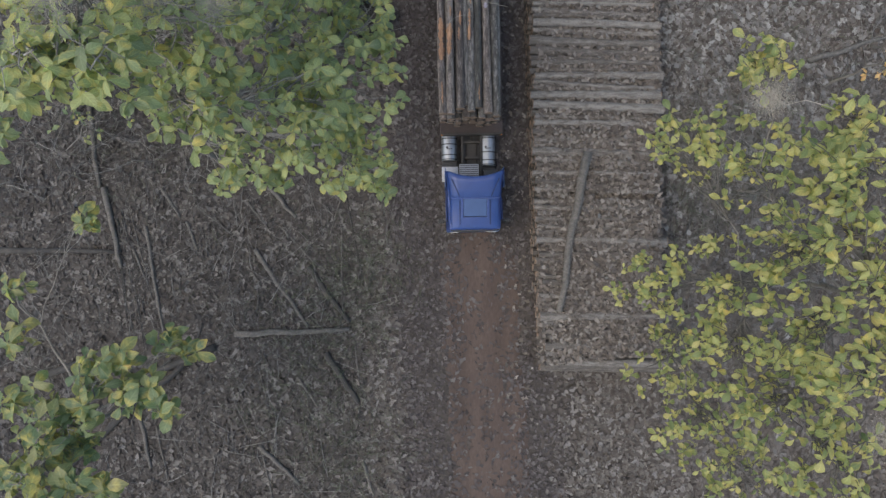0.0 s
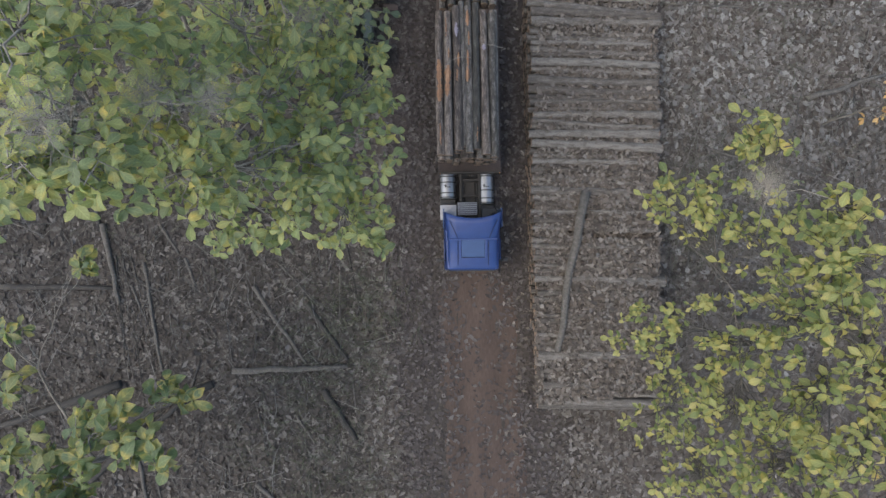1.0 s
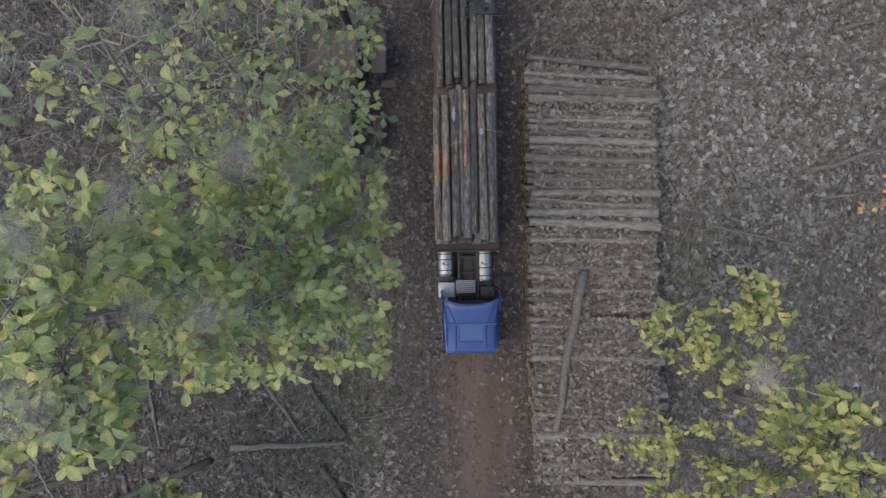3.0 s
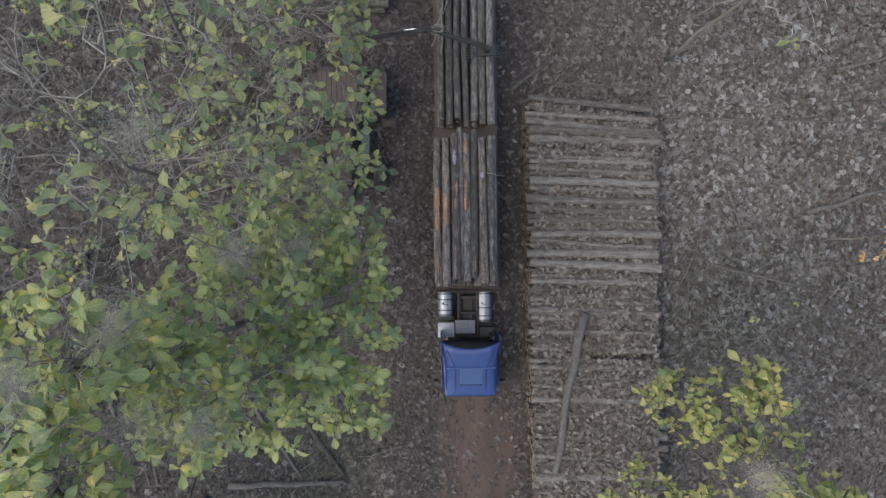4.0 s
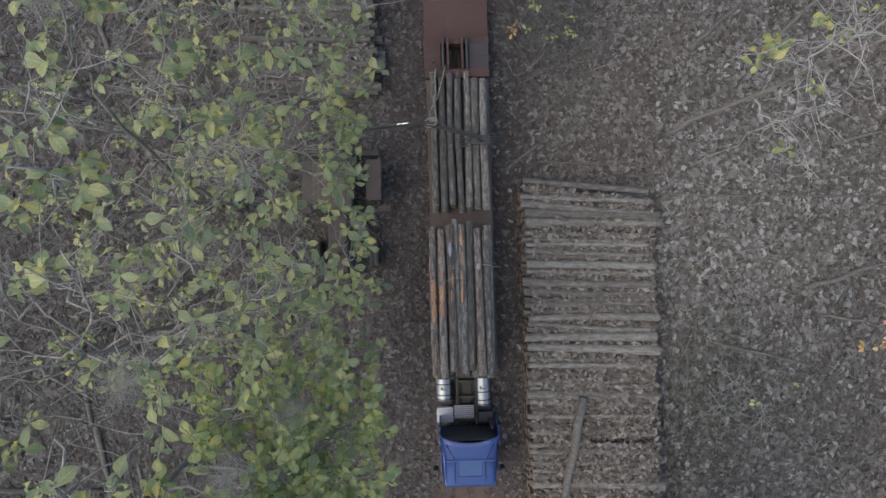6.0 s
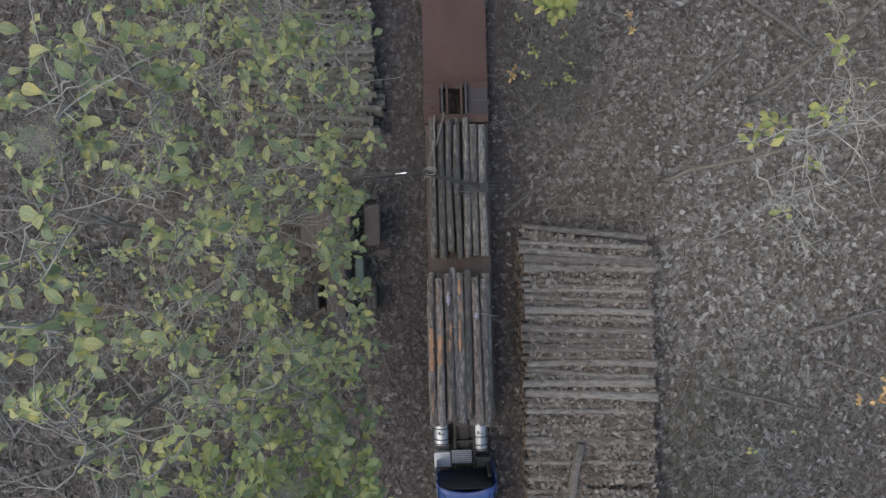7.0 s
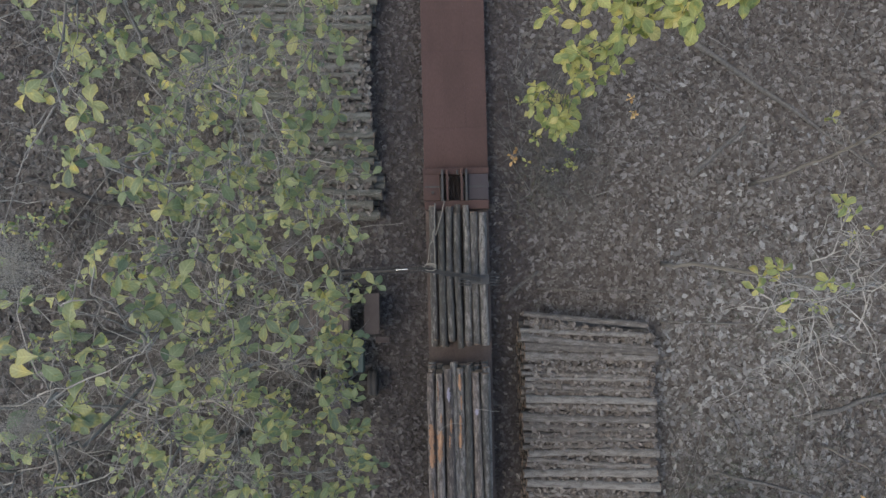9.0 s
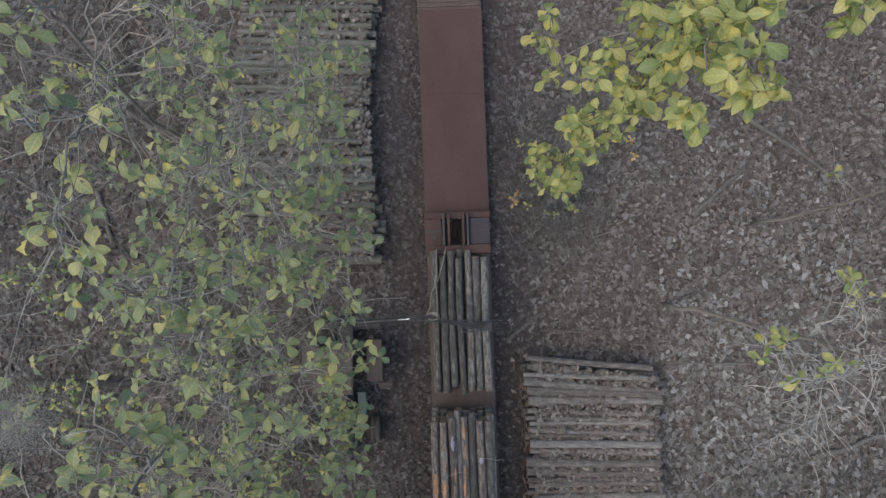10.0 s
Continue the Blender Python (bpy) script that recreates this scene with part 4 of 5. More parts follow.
LOBES_G = [
    (-13.0, -5.2, 8.8, 1.3, 6), (-10.9, -4.1, 8.8, 1.1, 6), (-9.6, -4.7, 8.8, 0.7, 4), (-9.0, -3.4, 7.7, 0.7, 3), (-12.6, -7.1, 9.9, 1.2, 7),
    (-12.3, -6.1, 8.8, 1.1, 6), (-14.4, -3.0, 7.7, 0.7, 2), (-8.7, -5.0, 9.1, 0.4, 2), (-13.4, 1.2, 5.5, 0.5, 2), (-16.2, -1.2, 5.5, 0.4, 1), (-10.7, -8.0, 9.9, 1.2, 5),
]

TEAK = "teak trees beside the track"
tree("teak_tree", (-9.2, 3.6, 0), 1.6, (-5.8, 3.9, 18.6), 0.15, LOBES_A, M_GREEN, M_GREEN1, "dense green large-leaved tree leaning over the track", 31, 0.80, (6, 9),
     ((-4.9, 3.0, 20.9, 0.55), (-4.65, 5.65, 19.4, 0.5), (-3.4, 6.7, 17.8, 0.42), (-3.7, 3.9, 18.5, 0.4), (-4.75, 4.0, 18.6, 0.42), (-3.1, 6.9, 14.2, 0.42), (-5.0, 5.1, 21.0, 0.4)), group=TEAK, twigs=0, fill=2.8)
tree("teak_tree", (-8.9, 8.4, 0), 1.7, (-5.9, 8.8, 17.6), 0.10, LOBES_B2, M_SPARSE, M_SPARSE1, "slender thinning large-leaved tree with grey trunk", 32, 0.82, (3, 6), ((-4.5, 8.6, 19.2, 0.4),), group=TEAK, twigs=1, bare=1, stout=0.7)
tree("teak_tree", (-8.9, 12.9, 0), 1.7, (-5.3, 13.2, 18.4), 0.10, LOBES_B, M_SPARSE, M_SPARSE1, "thinning tree with pale branches and fading green leaves", 33, 0.82, (3, 6), ((-4.6, 16.1, 21.0, 0.30), (-4.95, 14.0, 20.2, 0.25)), twigs=1, group=TEAK, bare=1, stout=0.7)
tree("teak_tree", (-9.0, 22.4, 0), 1.7, (-5.9, 22.2, 18.0), 0.10, LOBES_C, M_SPARSE, M_SPARSE1, "thinning tree with fading leaves above stacked logs", 34, 0.82, (3, 6), (), twigs=1, group=TEAK, bare=2, stout=0.7)
tree("teak_tree", (13.8, -1.5, 0), 1.5, (8.8, -1.0, 16.4), 0.15, LOBES_D, M_YELLOW, M_YELLOW1, "yellow-green large-leaved tree beside the log stack", 35, 0.64, (4, 7),
     ((6.1, 2.65, 17.2, 0.24), (8.3, -3.6, 17.2, 0.25)), group=TEAK, twigs=1, bare=1, fill=3.7, bark=M_FALLEN)
tree("teak_tree", (13.5, 31.0, 0), 1.3, (7.8, 23.2, 14.0), 0.15, LOBES_E, M_YELLOW, M_YELLOW1, "yellow-green tree reaching over the trailer", 36, 0.95, (4, 7), group=TEAK, twigs=0, fill=2.9, bark=M_FALLEN)
tree("bare_tree", (10.6, 16.0, 0), 1.3, (10.9, 15.4, 14.6), 0.10, LOBES_F, M_YELLOW, M_YELLOW1, "almost bare tree with pale branches and few yellow leaves", 37, 0.72, (3, 5), twigs=2, group="bare trees", stout=2.0, bark=M_PALEBARK, bare=3, limb_bark=M_PALEBARK)
tree("bare_tree", (14.8, 19.6, 0), 1.2, (13.2, 20.0, 14.0), 0.085, LOBES_F2, M_YELLOW, M_YELLOW1, "almost bare leaning tree with brown trunk", 38, 0.8, (3, 5), twigs=4, group="bare trees")
# Low tree: its shade is put into the darker leaf colour.
tree("teak_tree", (-14.0, -7.0, 0), 1.4, (-11.9, -5.6, 9.0), 0.13, LOBES_G, M_DEEP, M_DEEP1, "young dark green large-leaved tree over fallen branches", 39, 1.3, (4, 7), group=TEAK, fill=2.6)
tree("shrub", (5.3, 20.3, 0), 1.0, (5.1, 20.6, 1.6), 0.04, [(4.6, 20.2, 1.5, 0.9, 3), (5.9, 20.9, 1.6, 0.9, 3), (5.2, 21.3, 1.8, 0.9, 2), (6.6, 21.4, 1.2, 0.8, 1), (4.5, 22.0, 1.4, 0.9, 1), (6.6, 22.6, 1.5, 0.9, 1), (5.6, 19.4, 1.2, 0.8, 0), (4.4, 23.4, 1.3, 0.9, 1)], M_YELLOW, M_YELLOW1,
     "low twiggy shrub with few yellow-green leaves", 50, 0.6, (3, 5), twigs=14, category="shrub", bark=M_FALLEN)
tree("shrub", (13.0, 4.0, 0), 1.0, (13.2, 4.2, 1.6), 0.04, [(12.2, 3.6, 1.4, 1.0, 0), (13.8, 4.6, 1.6, 1.0, 1), (14.6, 3.2, 1.4, 1.0, 0), (12.8, 5.4, 1.3, 0.9, 0), (15.4, 4.6, 1.3, 0.9, 1)], M_SPARSE, M_SPARSE1,
     "leafless grey twiggy shrub", 51, 0.6, (3, 5), twigs=7, category="shrub")
tree("young_tree", (17.8, 7.5, 0), 1.0, (17.6, 7.6, 6.4), 0.06, [(16.6, 7.7, 6.3, 0.6, 4), (17.0, 7.2, 5.8, 0.6, 3), (18.0, 7.9, 6.5, 0.8, 4), (17.0, 6.8, 5.0, 0.8, 3)], M_ORANGE, M_ORANGE,
     "young tree with yellow and orange drying leaves", 53, 0.55, (3, 6), twigs=2, category="tree")
for i, (sx, sy, sh) in enumerate(((-15.2, 6.4, 2.4), (-12.4, 9.2, 1.8), (-9.4, 6.9, 2.2), (-16.3, 12.0, 2.0), (-12.8, 16.4, 2.6), (-10.8, 24.6, 2.0), (-15.0, 26.2, 2.4), (-6.9, 9.7, 1.6), (-17.0, 18.2, 2.2), (-9.6, 13.6, 1.7))):
    pick = random.Random(400 + i)
    spread = [(sx + pick.gauss(0, 0.9), sy + pick.gauss(0, 0.9), sh * pick.uniform(0.5, 1.1), 0.7, pick.randint(2, 4)) for _ in range(6)]
    tree("shrub", (sx, sy, 0), 1.0, (sx + 0.2, sy, sh), 0.03, spread, M_DEEP, M_DEEP1, "low dark green shrub in the undergrowth", 410 + i, 0.7, (3, 6), twigs=2, group="undergrowth shrubs", singles=60, category="shrub")
tree("shrub", (3.95, 21.0, 0), 1.0, (3.95, 21.0, 0.5), 0.02, [(3.8, 20.9, 0.6, 0.2, 2), (4.1, 21.15, 0.5, 0.2, 1)], M_ORANGE, M_ORANGE,
     "tiny dry shrub with orange leaves beside the trailer", 54, 0.5, (3, 5), twigs=2, category="shrub")
# Sunlight on this dry leaf cluster is painted in as bright orange.
tree("shrub", (9.2, 23.3, 0), 1.0, (9.2, 23.2, 1.0), 0.03, [(9.1, 23.5, 1.0, 0.25, 2), (9.0, 22.7, 1.1, 0.25, 2)], M_ORANGE, M_ORANGE,
     "small dry shrub with a few dry leaves painted sunlit orange", 52, 0.5, (4, 6), twigs=4, category="shrub")


# ---- vehicles ----
def wheel(parent, x, y, r, w):
    """Tyre with tread grooves and a dished rim, its axle along x."""
    hub = new("wheel")
    hub.parent = parent
    hub.matrix_basis = Matrix.Translation((x, y, r))
    for name, mat, prof in (("tyre", M_TYRE, ((0.58, -0.5), (0.9, -0.5), (0.985, -0.4), (1.0, -0.12), (0.975, -0.1), (0.975, 0.1), (1.0, 0.12), (0.985, 0.4), (0.9, 0.5), (0.58, 0.5))),
                            ("rim", M_RIM, ((0.02, -0.2), (0.25, -0.2), (0.3, -0.34), (0.5, -0.36), (0.57, -0.47), (0.57, 0.47), (0.5, 0.36), (0.3, 0.34), (0.25, 0.2), (0.02, 0.2)))):
        v, f, s = [], [], 24
        for k in range(s):
            a = 2 * math.pi * k / s
            for q, t in prof:
                v.append((t * w, r * q * math.cos(a), r * q * math.sin(a)))
        n = len(prof)
        for k in range(s):
            for i in range(n - 1):
                a, b = k * n + i, ((k + 1) % s) * n + i
                f.append((a, b, b + 1, a + 1))
        g = Geo()
        g.add(v, f)
        geo_part(name, g, mat, hub, smooth=True)
    return hub


def cyl(name, a, b, r, mat, parent, label="", sides=20, taper=1.0):
    g = Geo()
    n = 2
    pts = [Vector(a).lerp(Vector(b), i / n) for i in range(n + 1)]
    g.add(*tube(pts, [r * (1 + (taper - 1) * i / n) for i in range(n + 1)], sides))
    return geo_part(name, g, mat, parent, label)


def build_truck():
    t = new("timber_truck")
    t.matrix_basis = pose(1.40, 0.86, 0, 0, 0, 0.75)
    tagged(t, "blue high-roofed timber truck standing on the track", "truck")
    cb = block(-1.21, 1.21, 0.02, 2.15, 0.95, 2.72, 0.09)
    for v in cb.verts:
        if v.co.z > 2.0:
            v.co.x *= 0.90 if v.co.y < 0.5 else 0.97
    cab = part("cab", cb, M_BLUE, t, "glossy blue painted cab")
    part("back_panel", block(-1.10, 1.10, 2.10, 2.15, 1.0, 3.30, 0.02), M_BLACK, cab, "black cab back")
    # roof fairing: rises to the rear, its rear edge hollowed, with rounded shoulders
    g = Geo()
    rows = ((0.0, 2.62, 1.00), (0.05, 2.71, 1.05), (0.16, 2.79, 1.07), (0.55, 2.96, 1.07), (1.24, 3.24, 1.06), (1.31, 3.32, 1.07), (1.70, 3.48, 1.12), (2.06, 3.61, 1.18), (2.36, 3.71, 1.25))
    across = (-1.0, -0.985, -0.95, -0.88, -0.6, -0.3, 0.0, 0.3, 0.6, 0.88, 0.95, 0.985, 1.0)
    for j, (v, z, w) in enumerate(rows):
        for u in across:
            a = abs(u)
            drop = 0.0 if a < 0.85 else 0.55 * ((a - 0.85) / 0.15) ** 2.2
            hollow = 0.0
            if j >= 6:
                hollow = (j - 5) / 3 * (0.30 * a ** 2 - 0.24)
            dip = -0.035 if j < 5 and 0.25 < a < 0.95 and j > 1 else 0.0
            g.v.append((u * w, v + hollow, max(2.58, z - drop * (0.25 + 0.75 * j / 8)) + dip))
    w = len(across)
    for j in range(len(rows) - 1):
        for i in range(w - 1):
            a = j * w + i
            g.f.append((a, a + 1, a + 1 + w, a + w))
    base = len(g.v)
    for j, (v, z, ww) in enumerate(rows):
        for s, i in ((-1, 0), (1, w - 1)):
            g.v.append((g.v[j * w + i][0], g.v[j * w + i][1], 2.52))
    for j in range(len(rows) - 1):
        a = base + j * 2
        g.f.append((j * w, (j + 1) * w, a + 2, a))
        g.f.append(((j + 1) * w + w - 1, j * w + w - 1, a + 1, a + 3))
    g.n = len(g.v)
    roof = geo_part("roof_fairing", g, M_BLUE, t, "blue wind deflector roof", True)
    so = roof.modifiers.new("shell", "SOLIDIFY")
    so.thickness = 0.035
    # roof hatch follows the slope
    hb = block(-0.48, 0.48, 0.56, 1.30, 0, 0.05, 0.02)
    for v in hb.verts:
        v.co.z += 2.945 + (v.co.y - 0.56) * 0.405
    hatch = part("roof_hatch", hb, M_BLUE_D, roof, "dull blue roof hatch")
    for x0, x1, y0, y1 in ((-0.58, -0.49, 0.5, 1.34), (0.49, 0.58, 0.5, 1.34)):
        hb = block(x0, x1, y0, y1, 0, 0.06, 0.02)
        for v in hb.verts:
            v.co.z += 2.915 + (v.co.y - 0.5) * 0.405
        part("hatch_rail", hb, M_BLUE, roof)
    # Black strip stands for the shaded gap at the hatch's rear edge.
    gap = block(-0.50, 0.50, 1.22, 1.27, 3.20, 3.265, 0.01)
    part("hatch_gap", gap, M_BLACK, roof, "black strip painted for the shaded hatch gap")
    part("cross_rib", block(-1.02, 1.02, 1.26, 1.34, 3.27, 3.345, 0.025), M_BLUE, roof)
    def crest(v):
        """The roof's height along its length, in its sunken panels."""
        rise_at = ((0.0, 2.62), (0.16, 2.79), (0.55, 2.96), (1.24, 3.24), (1.31, 3.355), (1.70, 3.515), (2.06, 3.645), (2.36, 3.74))
        for (a, za), (b, zb) in zip(rise_at, rise_at[1:]):
            if v <= b:
                return za + (zb - za) * (v - a) / (b - a) - 0.03
        return rise_at[-1][1]

    # Groove shade painted as thin dark strips laid on the roof.
    for side in (-1, 1):
        for track in (((0.64, 0.22), (0.64, 0.5), (0.64, 0.9), (0.64, 1.2)), ((0.66, 1.36), (0.76, 1.6), (0.88, 1.85), (0.98, 2.05)), ((0.485, 0.56), (0.485, 0.8), (0.485, 1.0), (0.485, 1.22))):
            seam = Geo()
            seam.add(*tube([(side * u, v, crest(v) + (0.03 if u < 0.5 else 0.012)) for u, v in track], [0.016] * 4, 6))
            geo_part("panel_seam", seam, M_BLUE_S, roof, "dark shadowed panel seam")
    part("panel_seam", block(-0.48, 0.48, 0.52, 0.555, crest(0.54), crest(0.54) + 0.05, 0.005), M_BLUE_S, roof, "dark shadowed panel seam")
    part("visor", block(-1.04, 1.04, -0.045, 0.05, 2.48, 2.60, 0.03), M_BLACK, cab, "dark sun visor")
    part("windscreen", block(-1.02, 1.02, -0.01, 0.03, 1.75, 2.60, 0.01), M_GLASS, cab, "dark glass windscreen")
    part("grille", block(-0.9, 0.9, -0.02, 0.03, 1.05, 1.65, 0.01), M_BLACK, cab)
    part("bumper", block(-1.2, 1.2, -0.01, 0.3, 0.38, 0.92, 0.06), M_BLUE_D, t, "dull blue bumper")
    for s in (-1, 1):
        part("headlight", block(s * 0.85 - 0.2, s * 0.85 + 0.2, -0.03, 0.05, 0.62, 0.82, 0.03), M_LAMPGLASS, t)
        door = part("door", block(s * 1.205 - 0.02, s * 1.205 + 0.02, 0.45, 1.35, 1.0, 2.2, 0.015), M_BLUE, cab)
        part("side_window", block(s * 1.215 - 0.015, s * 1.215 + 0.015, 0.5, 1.25, 1.6, 2.15, 0.01), M_GLASS, door)
        arm = part("mirror", block(s * 1.44 - 0.11, s * 1.44 + 0.11, 0.36, 0.52, 1.45, 2.05, 0.03), M_BLACK, t, "black wing mirror")
        cyl("mirror_arm", (s * 1.15, 0.42, 2.08), (s * 1.46, 0.44, 2.03), 0.025, M_BLACK, arm, sides=8)
        part("side_deflector", block(s * 1.22 - 0.025, s * 1.22 + 0.025, 1.80, 2.60, 0.95, 3.0, 0.02), M_BLUE_D, cab, "dull blue side deflector")
        part("mudguard", block(s * 1.02 - 0.2, s * 1.02 + 0.2, 0.75, 2.0, 0.98, 1.06, 0.03), M_BLACK, t)
        part("chassis_rail", block(s * 0.42 - 0.05, s * 0.42 + 0.05, 0.6, 9.2, 0.72, 1.02, 0.01), M_STEEL, t)
        wheel(t, s * 1.0, 1.35, 0.52, 0.34)
        for y in (6.3, 7.65):
            wheel(t, s * 0.93, y, 0.52, 0.6)
    for y in (2.3, 3.3, 4.0, 4.7, 7.0):
        part("cross_member", block(-0.40, 0.40, y, y + 0.12, 0.76, 0.94, 0.01), M_STEEL, t)
    part("gearbox", block(-0.26, 0.26, 2.4, 4.2, 0.5, 0.74, 0.05), M_STEEL, t)
    cyl("drive_shaft", (0.0, 4.2, 0.65), (0.0, 6.2, 0.6), 0.06, M_STEEL, t, sides=10)
    for u, y0 in ((-1.01, 3.24), (0.73, 2.98)):
        tank = cyl("fuel_tank", (u, y0, 0.74), (u, 4.50, 0.74), 0.345, M_ALU, t, "silver cylindrical tank with dark straps", 28)
        for y in (y0 + 0.02, y0 + 0.22, 3.56 if u > 0 else 3.94, 4.2):
            cyl("strap", (u, y, 0.74), (u, y + 0.05, 0.74), 0.358, M_BLACK, tank, "black tank strap", 28)
        for q in (-0.09, 0.0, 0.09):
            part("marking", block(u + q - 0.03, u + q + 0.03, 3.72, 3.77, 1.082, 1.092, 0.0), M_BLACK, tank)
        cyl("cap", (u - 0.1, 3.80, 1.04), (u - 0.1, 3.80, 1.12), 0.05, M_BLACK, tank, sides=12)
        part("bracket", block(u - 0.34, u + 0.34, y0 - 0.24, y0 - 0.02, 0.42, 0.70, 0.02), M_BLACK, tank)
    plate = part("catwalk", block(-0.57, 0.30, 2.46, 3.03, 1.05, 1.09, 0.01), M_GREY, t, "light grey perforated catwalk plate")
    for i in range(6):
        part("tread_bar", block(-0.55, 0.28, 2.50 + i * 0.09, 2.53 + i * 0.09, 1.088, 1.100, 0.0), M_STEEL, plate)
    part("battery_cover", block(-1.36, -0.62, 2.28, 2.94, 0.72, 1.04, 0.03), M_GREY, t, "pale grey battery cover")
    # Added black plate that stands for the shade between the chassis rails.
    part("shade_plate", block(-0.36, 0.36, 2.25, 4.42, 0.60, 0.66, 0.01), M_BLACK, t)
    part("air_box", block(0.5, 1.12, 2.3, 2.75, 0.9, 1.25, 0.03), M_BLACK, t)
    cyl("exhaust_pipe", (0.98, 2.45, 1.2), (0.98, 2.45, 2.7), 0.07, M_STEEL, t, sides=14)
    return t


def build_trailer():
    t = new("lowbed_trailer")
    t.matrix_basis = pose(1.39, 0.75, 0, 0, 0, 0.75)
    tagged(t, "long rust-red stepped timber trailer with empty lower deck", "trailer")
    head = part("headboard", block(-1.40, 1.40, 4.50, 5.02, 1.10, 1.30, 0.03), M_RUST, t, "muddy brown front beam")
    part("front_lip", block(-1.40, 1.40, 4.42, 4.50, 1.06, 1.42, 0.015), M_STEEL, head)
    for s in (-1, 1):
        part("side_lamp", block(s * 1.33 - 0.02, s * 1.33 + 0.02, 4.39, 4.42, 1.32, 1.36, 0.008), M_AMBER, head, "small amber side lamp")
    part("upper_deck", block(-1.39, 1.39, 5.03, 17.70, 1.14, 1.30, 0.015), M_REDDK, t, "muddy red-brown upper deck")
    for s in (-1, 1):
        part("main_beam", block(s * 0.55 - 0.08, s * 0.55 + 0.08, 8.9, 28.5, 0.55, 0.70, 0.01), M_REDDK, t)
        for i in range(5):
            y = 6.0 + i * 2.6
            part("rub_rail_bracket", block(s * 1.41 - 0.02, s * 1.41 + 0.02, y, y + 0.16, 1.1, 1.26, 0.01), M_STEEL, t)
    # the step between the decks, with an open middle
    part("step_beam", block(-1.42, 1.42, 17.73, 18.12, 1.14, 1.52, 0.02), M_RED, t)
    part("left_cover", block(-1.46, -0.72, 18.14, 19.30, 1.22, 1.42, 0.02), M_RED, t)
    part("right_cover", block(0.52, 1.42, 18.14, 19.30, 1.22, 1.40, 0.02), M_SLATE, t, "faded grey cover plate")
    for u in (-0.62, -0.40, 0.24, 0.44):
        part("step_rib", block(u - 0.05, u + 0.05, 18.1, 19.5, 0.75, 1.60, 0.015), M_RED if abs(u) < 0.43 else M_BLACK, t)
    for a, b in (((-0.28, 18.25, 0.8), (-0.10, 19.3, 0.6)), ((0.14, 18.25, 0.8), (0.0, 19.3, 0.6)), ((-0.07, 18.2, 0.66), (-0.07, 19.35, 0.6))):
        cyl("brace", a, b, 0.04, M_RUST, t, sides=8)
    for x0, x1, y in ((-1.40, -0.74, 18.72), (0.54, 1.36, 18.70)):
        part("cover_slot", block(x0, x1, y, y + 0.08, 1.37, 1.428, 0.0), M_BLACK, t)
    cyl("chain_hook", (-1.05, 18.5, 1.4), (-1.05, 18.5, 1.52), 0.07, M_BLACK, t, sides=10)
    # lower deck of plates
    deck = part("lower_deck", block(-1.44, 1.47, 19.42, 29.0, 0.58, 0.73, 0.015), M_REDDK, t, "long empty rust-red steel deck")
    part("deck_front", block(-1.47, 1.47, 19.31, 19.60, 0.70, 1.30, 0.03), M_RED, t)
    ys = (19.62, 21.5, 23.3, 25.05, 26.9, 28.98)
    for i in range(5):
        for x0, x1 in ((-1.43, -0.5), (-0.497, 0.497), (0.5, 1.46)):
            rz = R.uniform(0.745, 0.752)
            part("deck_plate", block(x0, x1, ys[i], ys[i + 1] - 0.003, 0.732, rz, 0.002), M_RED, deck)
    for s in (-1, 1):
        for i in range(9):
            y = 20.0 + i * 1.05
            part("lashing_ring", block(s * 1.48 - 0.035, s * 1.48 + 0.035, y, y + 0.14, 0.64, 0.735, 0.015), M_BLACK, deck)
        for y in (24.6, 25.8, 27.0):
            wheel(t, s * 0.95, y, 0.36, 0.5)
    bar = block(-0.02, 0.06, 19.35, 19.58, 1.30, 1.34, 0.01)
    bmesh.ops.rotate(bar, verts=bar.verts, cent=(0.4, 19.6, 1), matrix=Matrix.Rotation(0.2, 3, "Z"))
    part("loose_bar", bar, M_BLACK, t)
    ramp = part("loading_ramp", block(-1.46, 1.46, 29.05, 31.2, 0.50, 0.60, 0.02), M_REDDK, t, "darker ribbed loading ramp")
    for i in range(9):
        y = 29.15 + i * 0.22
        part("ramp_rib", block(-1.42, 1.42, y, y + 0.05, 0.602, 0.65, 0.008), M_REDDK, ramp)
    return t


def load(v0, layers, xs, zs, kinds, group, label, seed, spread, crest=()):
    """Logs lying lengthwise on the trailer. crest: place, radius, height and shift of each log of the uppermost layer."""
    rnd = random.Random(seed)
    frame0 = pose(1.39, 0.75, 0, 0, 0, 0.75)
    out = []
    for li in range(layers):
        top = li == layers - 1
        for j in range(len(crest) if top and crest else len(xs)):
            k = kinds[rnd.randrange(len(kinds))]
            x, r, z, dv = crest[j] if top and crest else (xs[j] + (0 if top else rnd.uniform(-0.02, 0.02)), k.r, zs[li] + rnd.uniform(-0.015, 0.03), rnd.uniform(-spread, spread))
            v = v0 + k.length / 2 + dv
            m = frame0 @ pose(x, v, z, 0, rnd.uniform(-0.2, 0.2), 90 + (180 if rnd.random() < 0.5 else 0) + rnd.gauss(0, 0.3)) @ pose(0, 0, 0, rnd.uniform(0, 360)) @ Matrix.Diagonal((1, r / k.r, r / k.r, 1))
            ob = k.place(m, label, group)
            if top:
                out.append((ob, r))
    return out


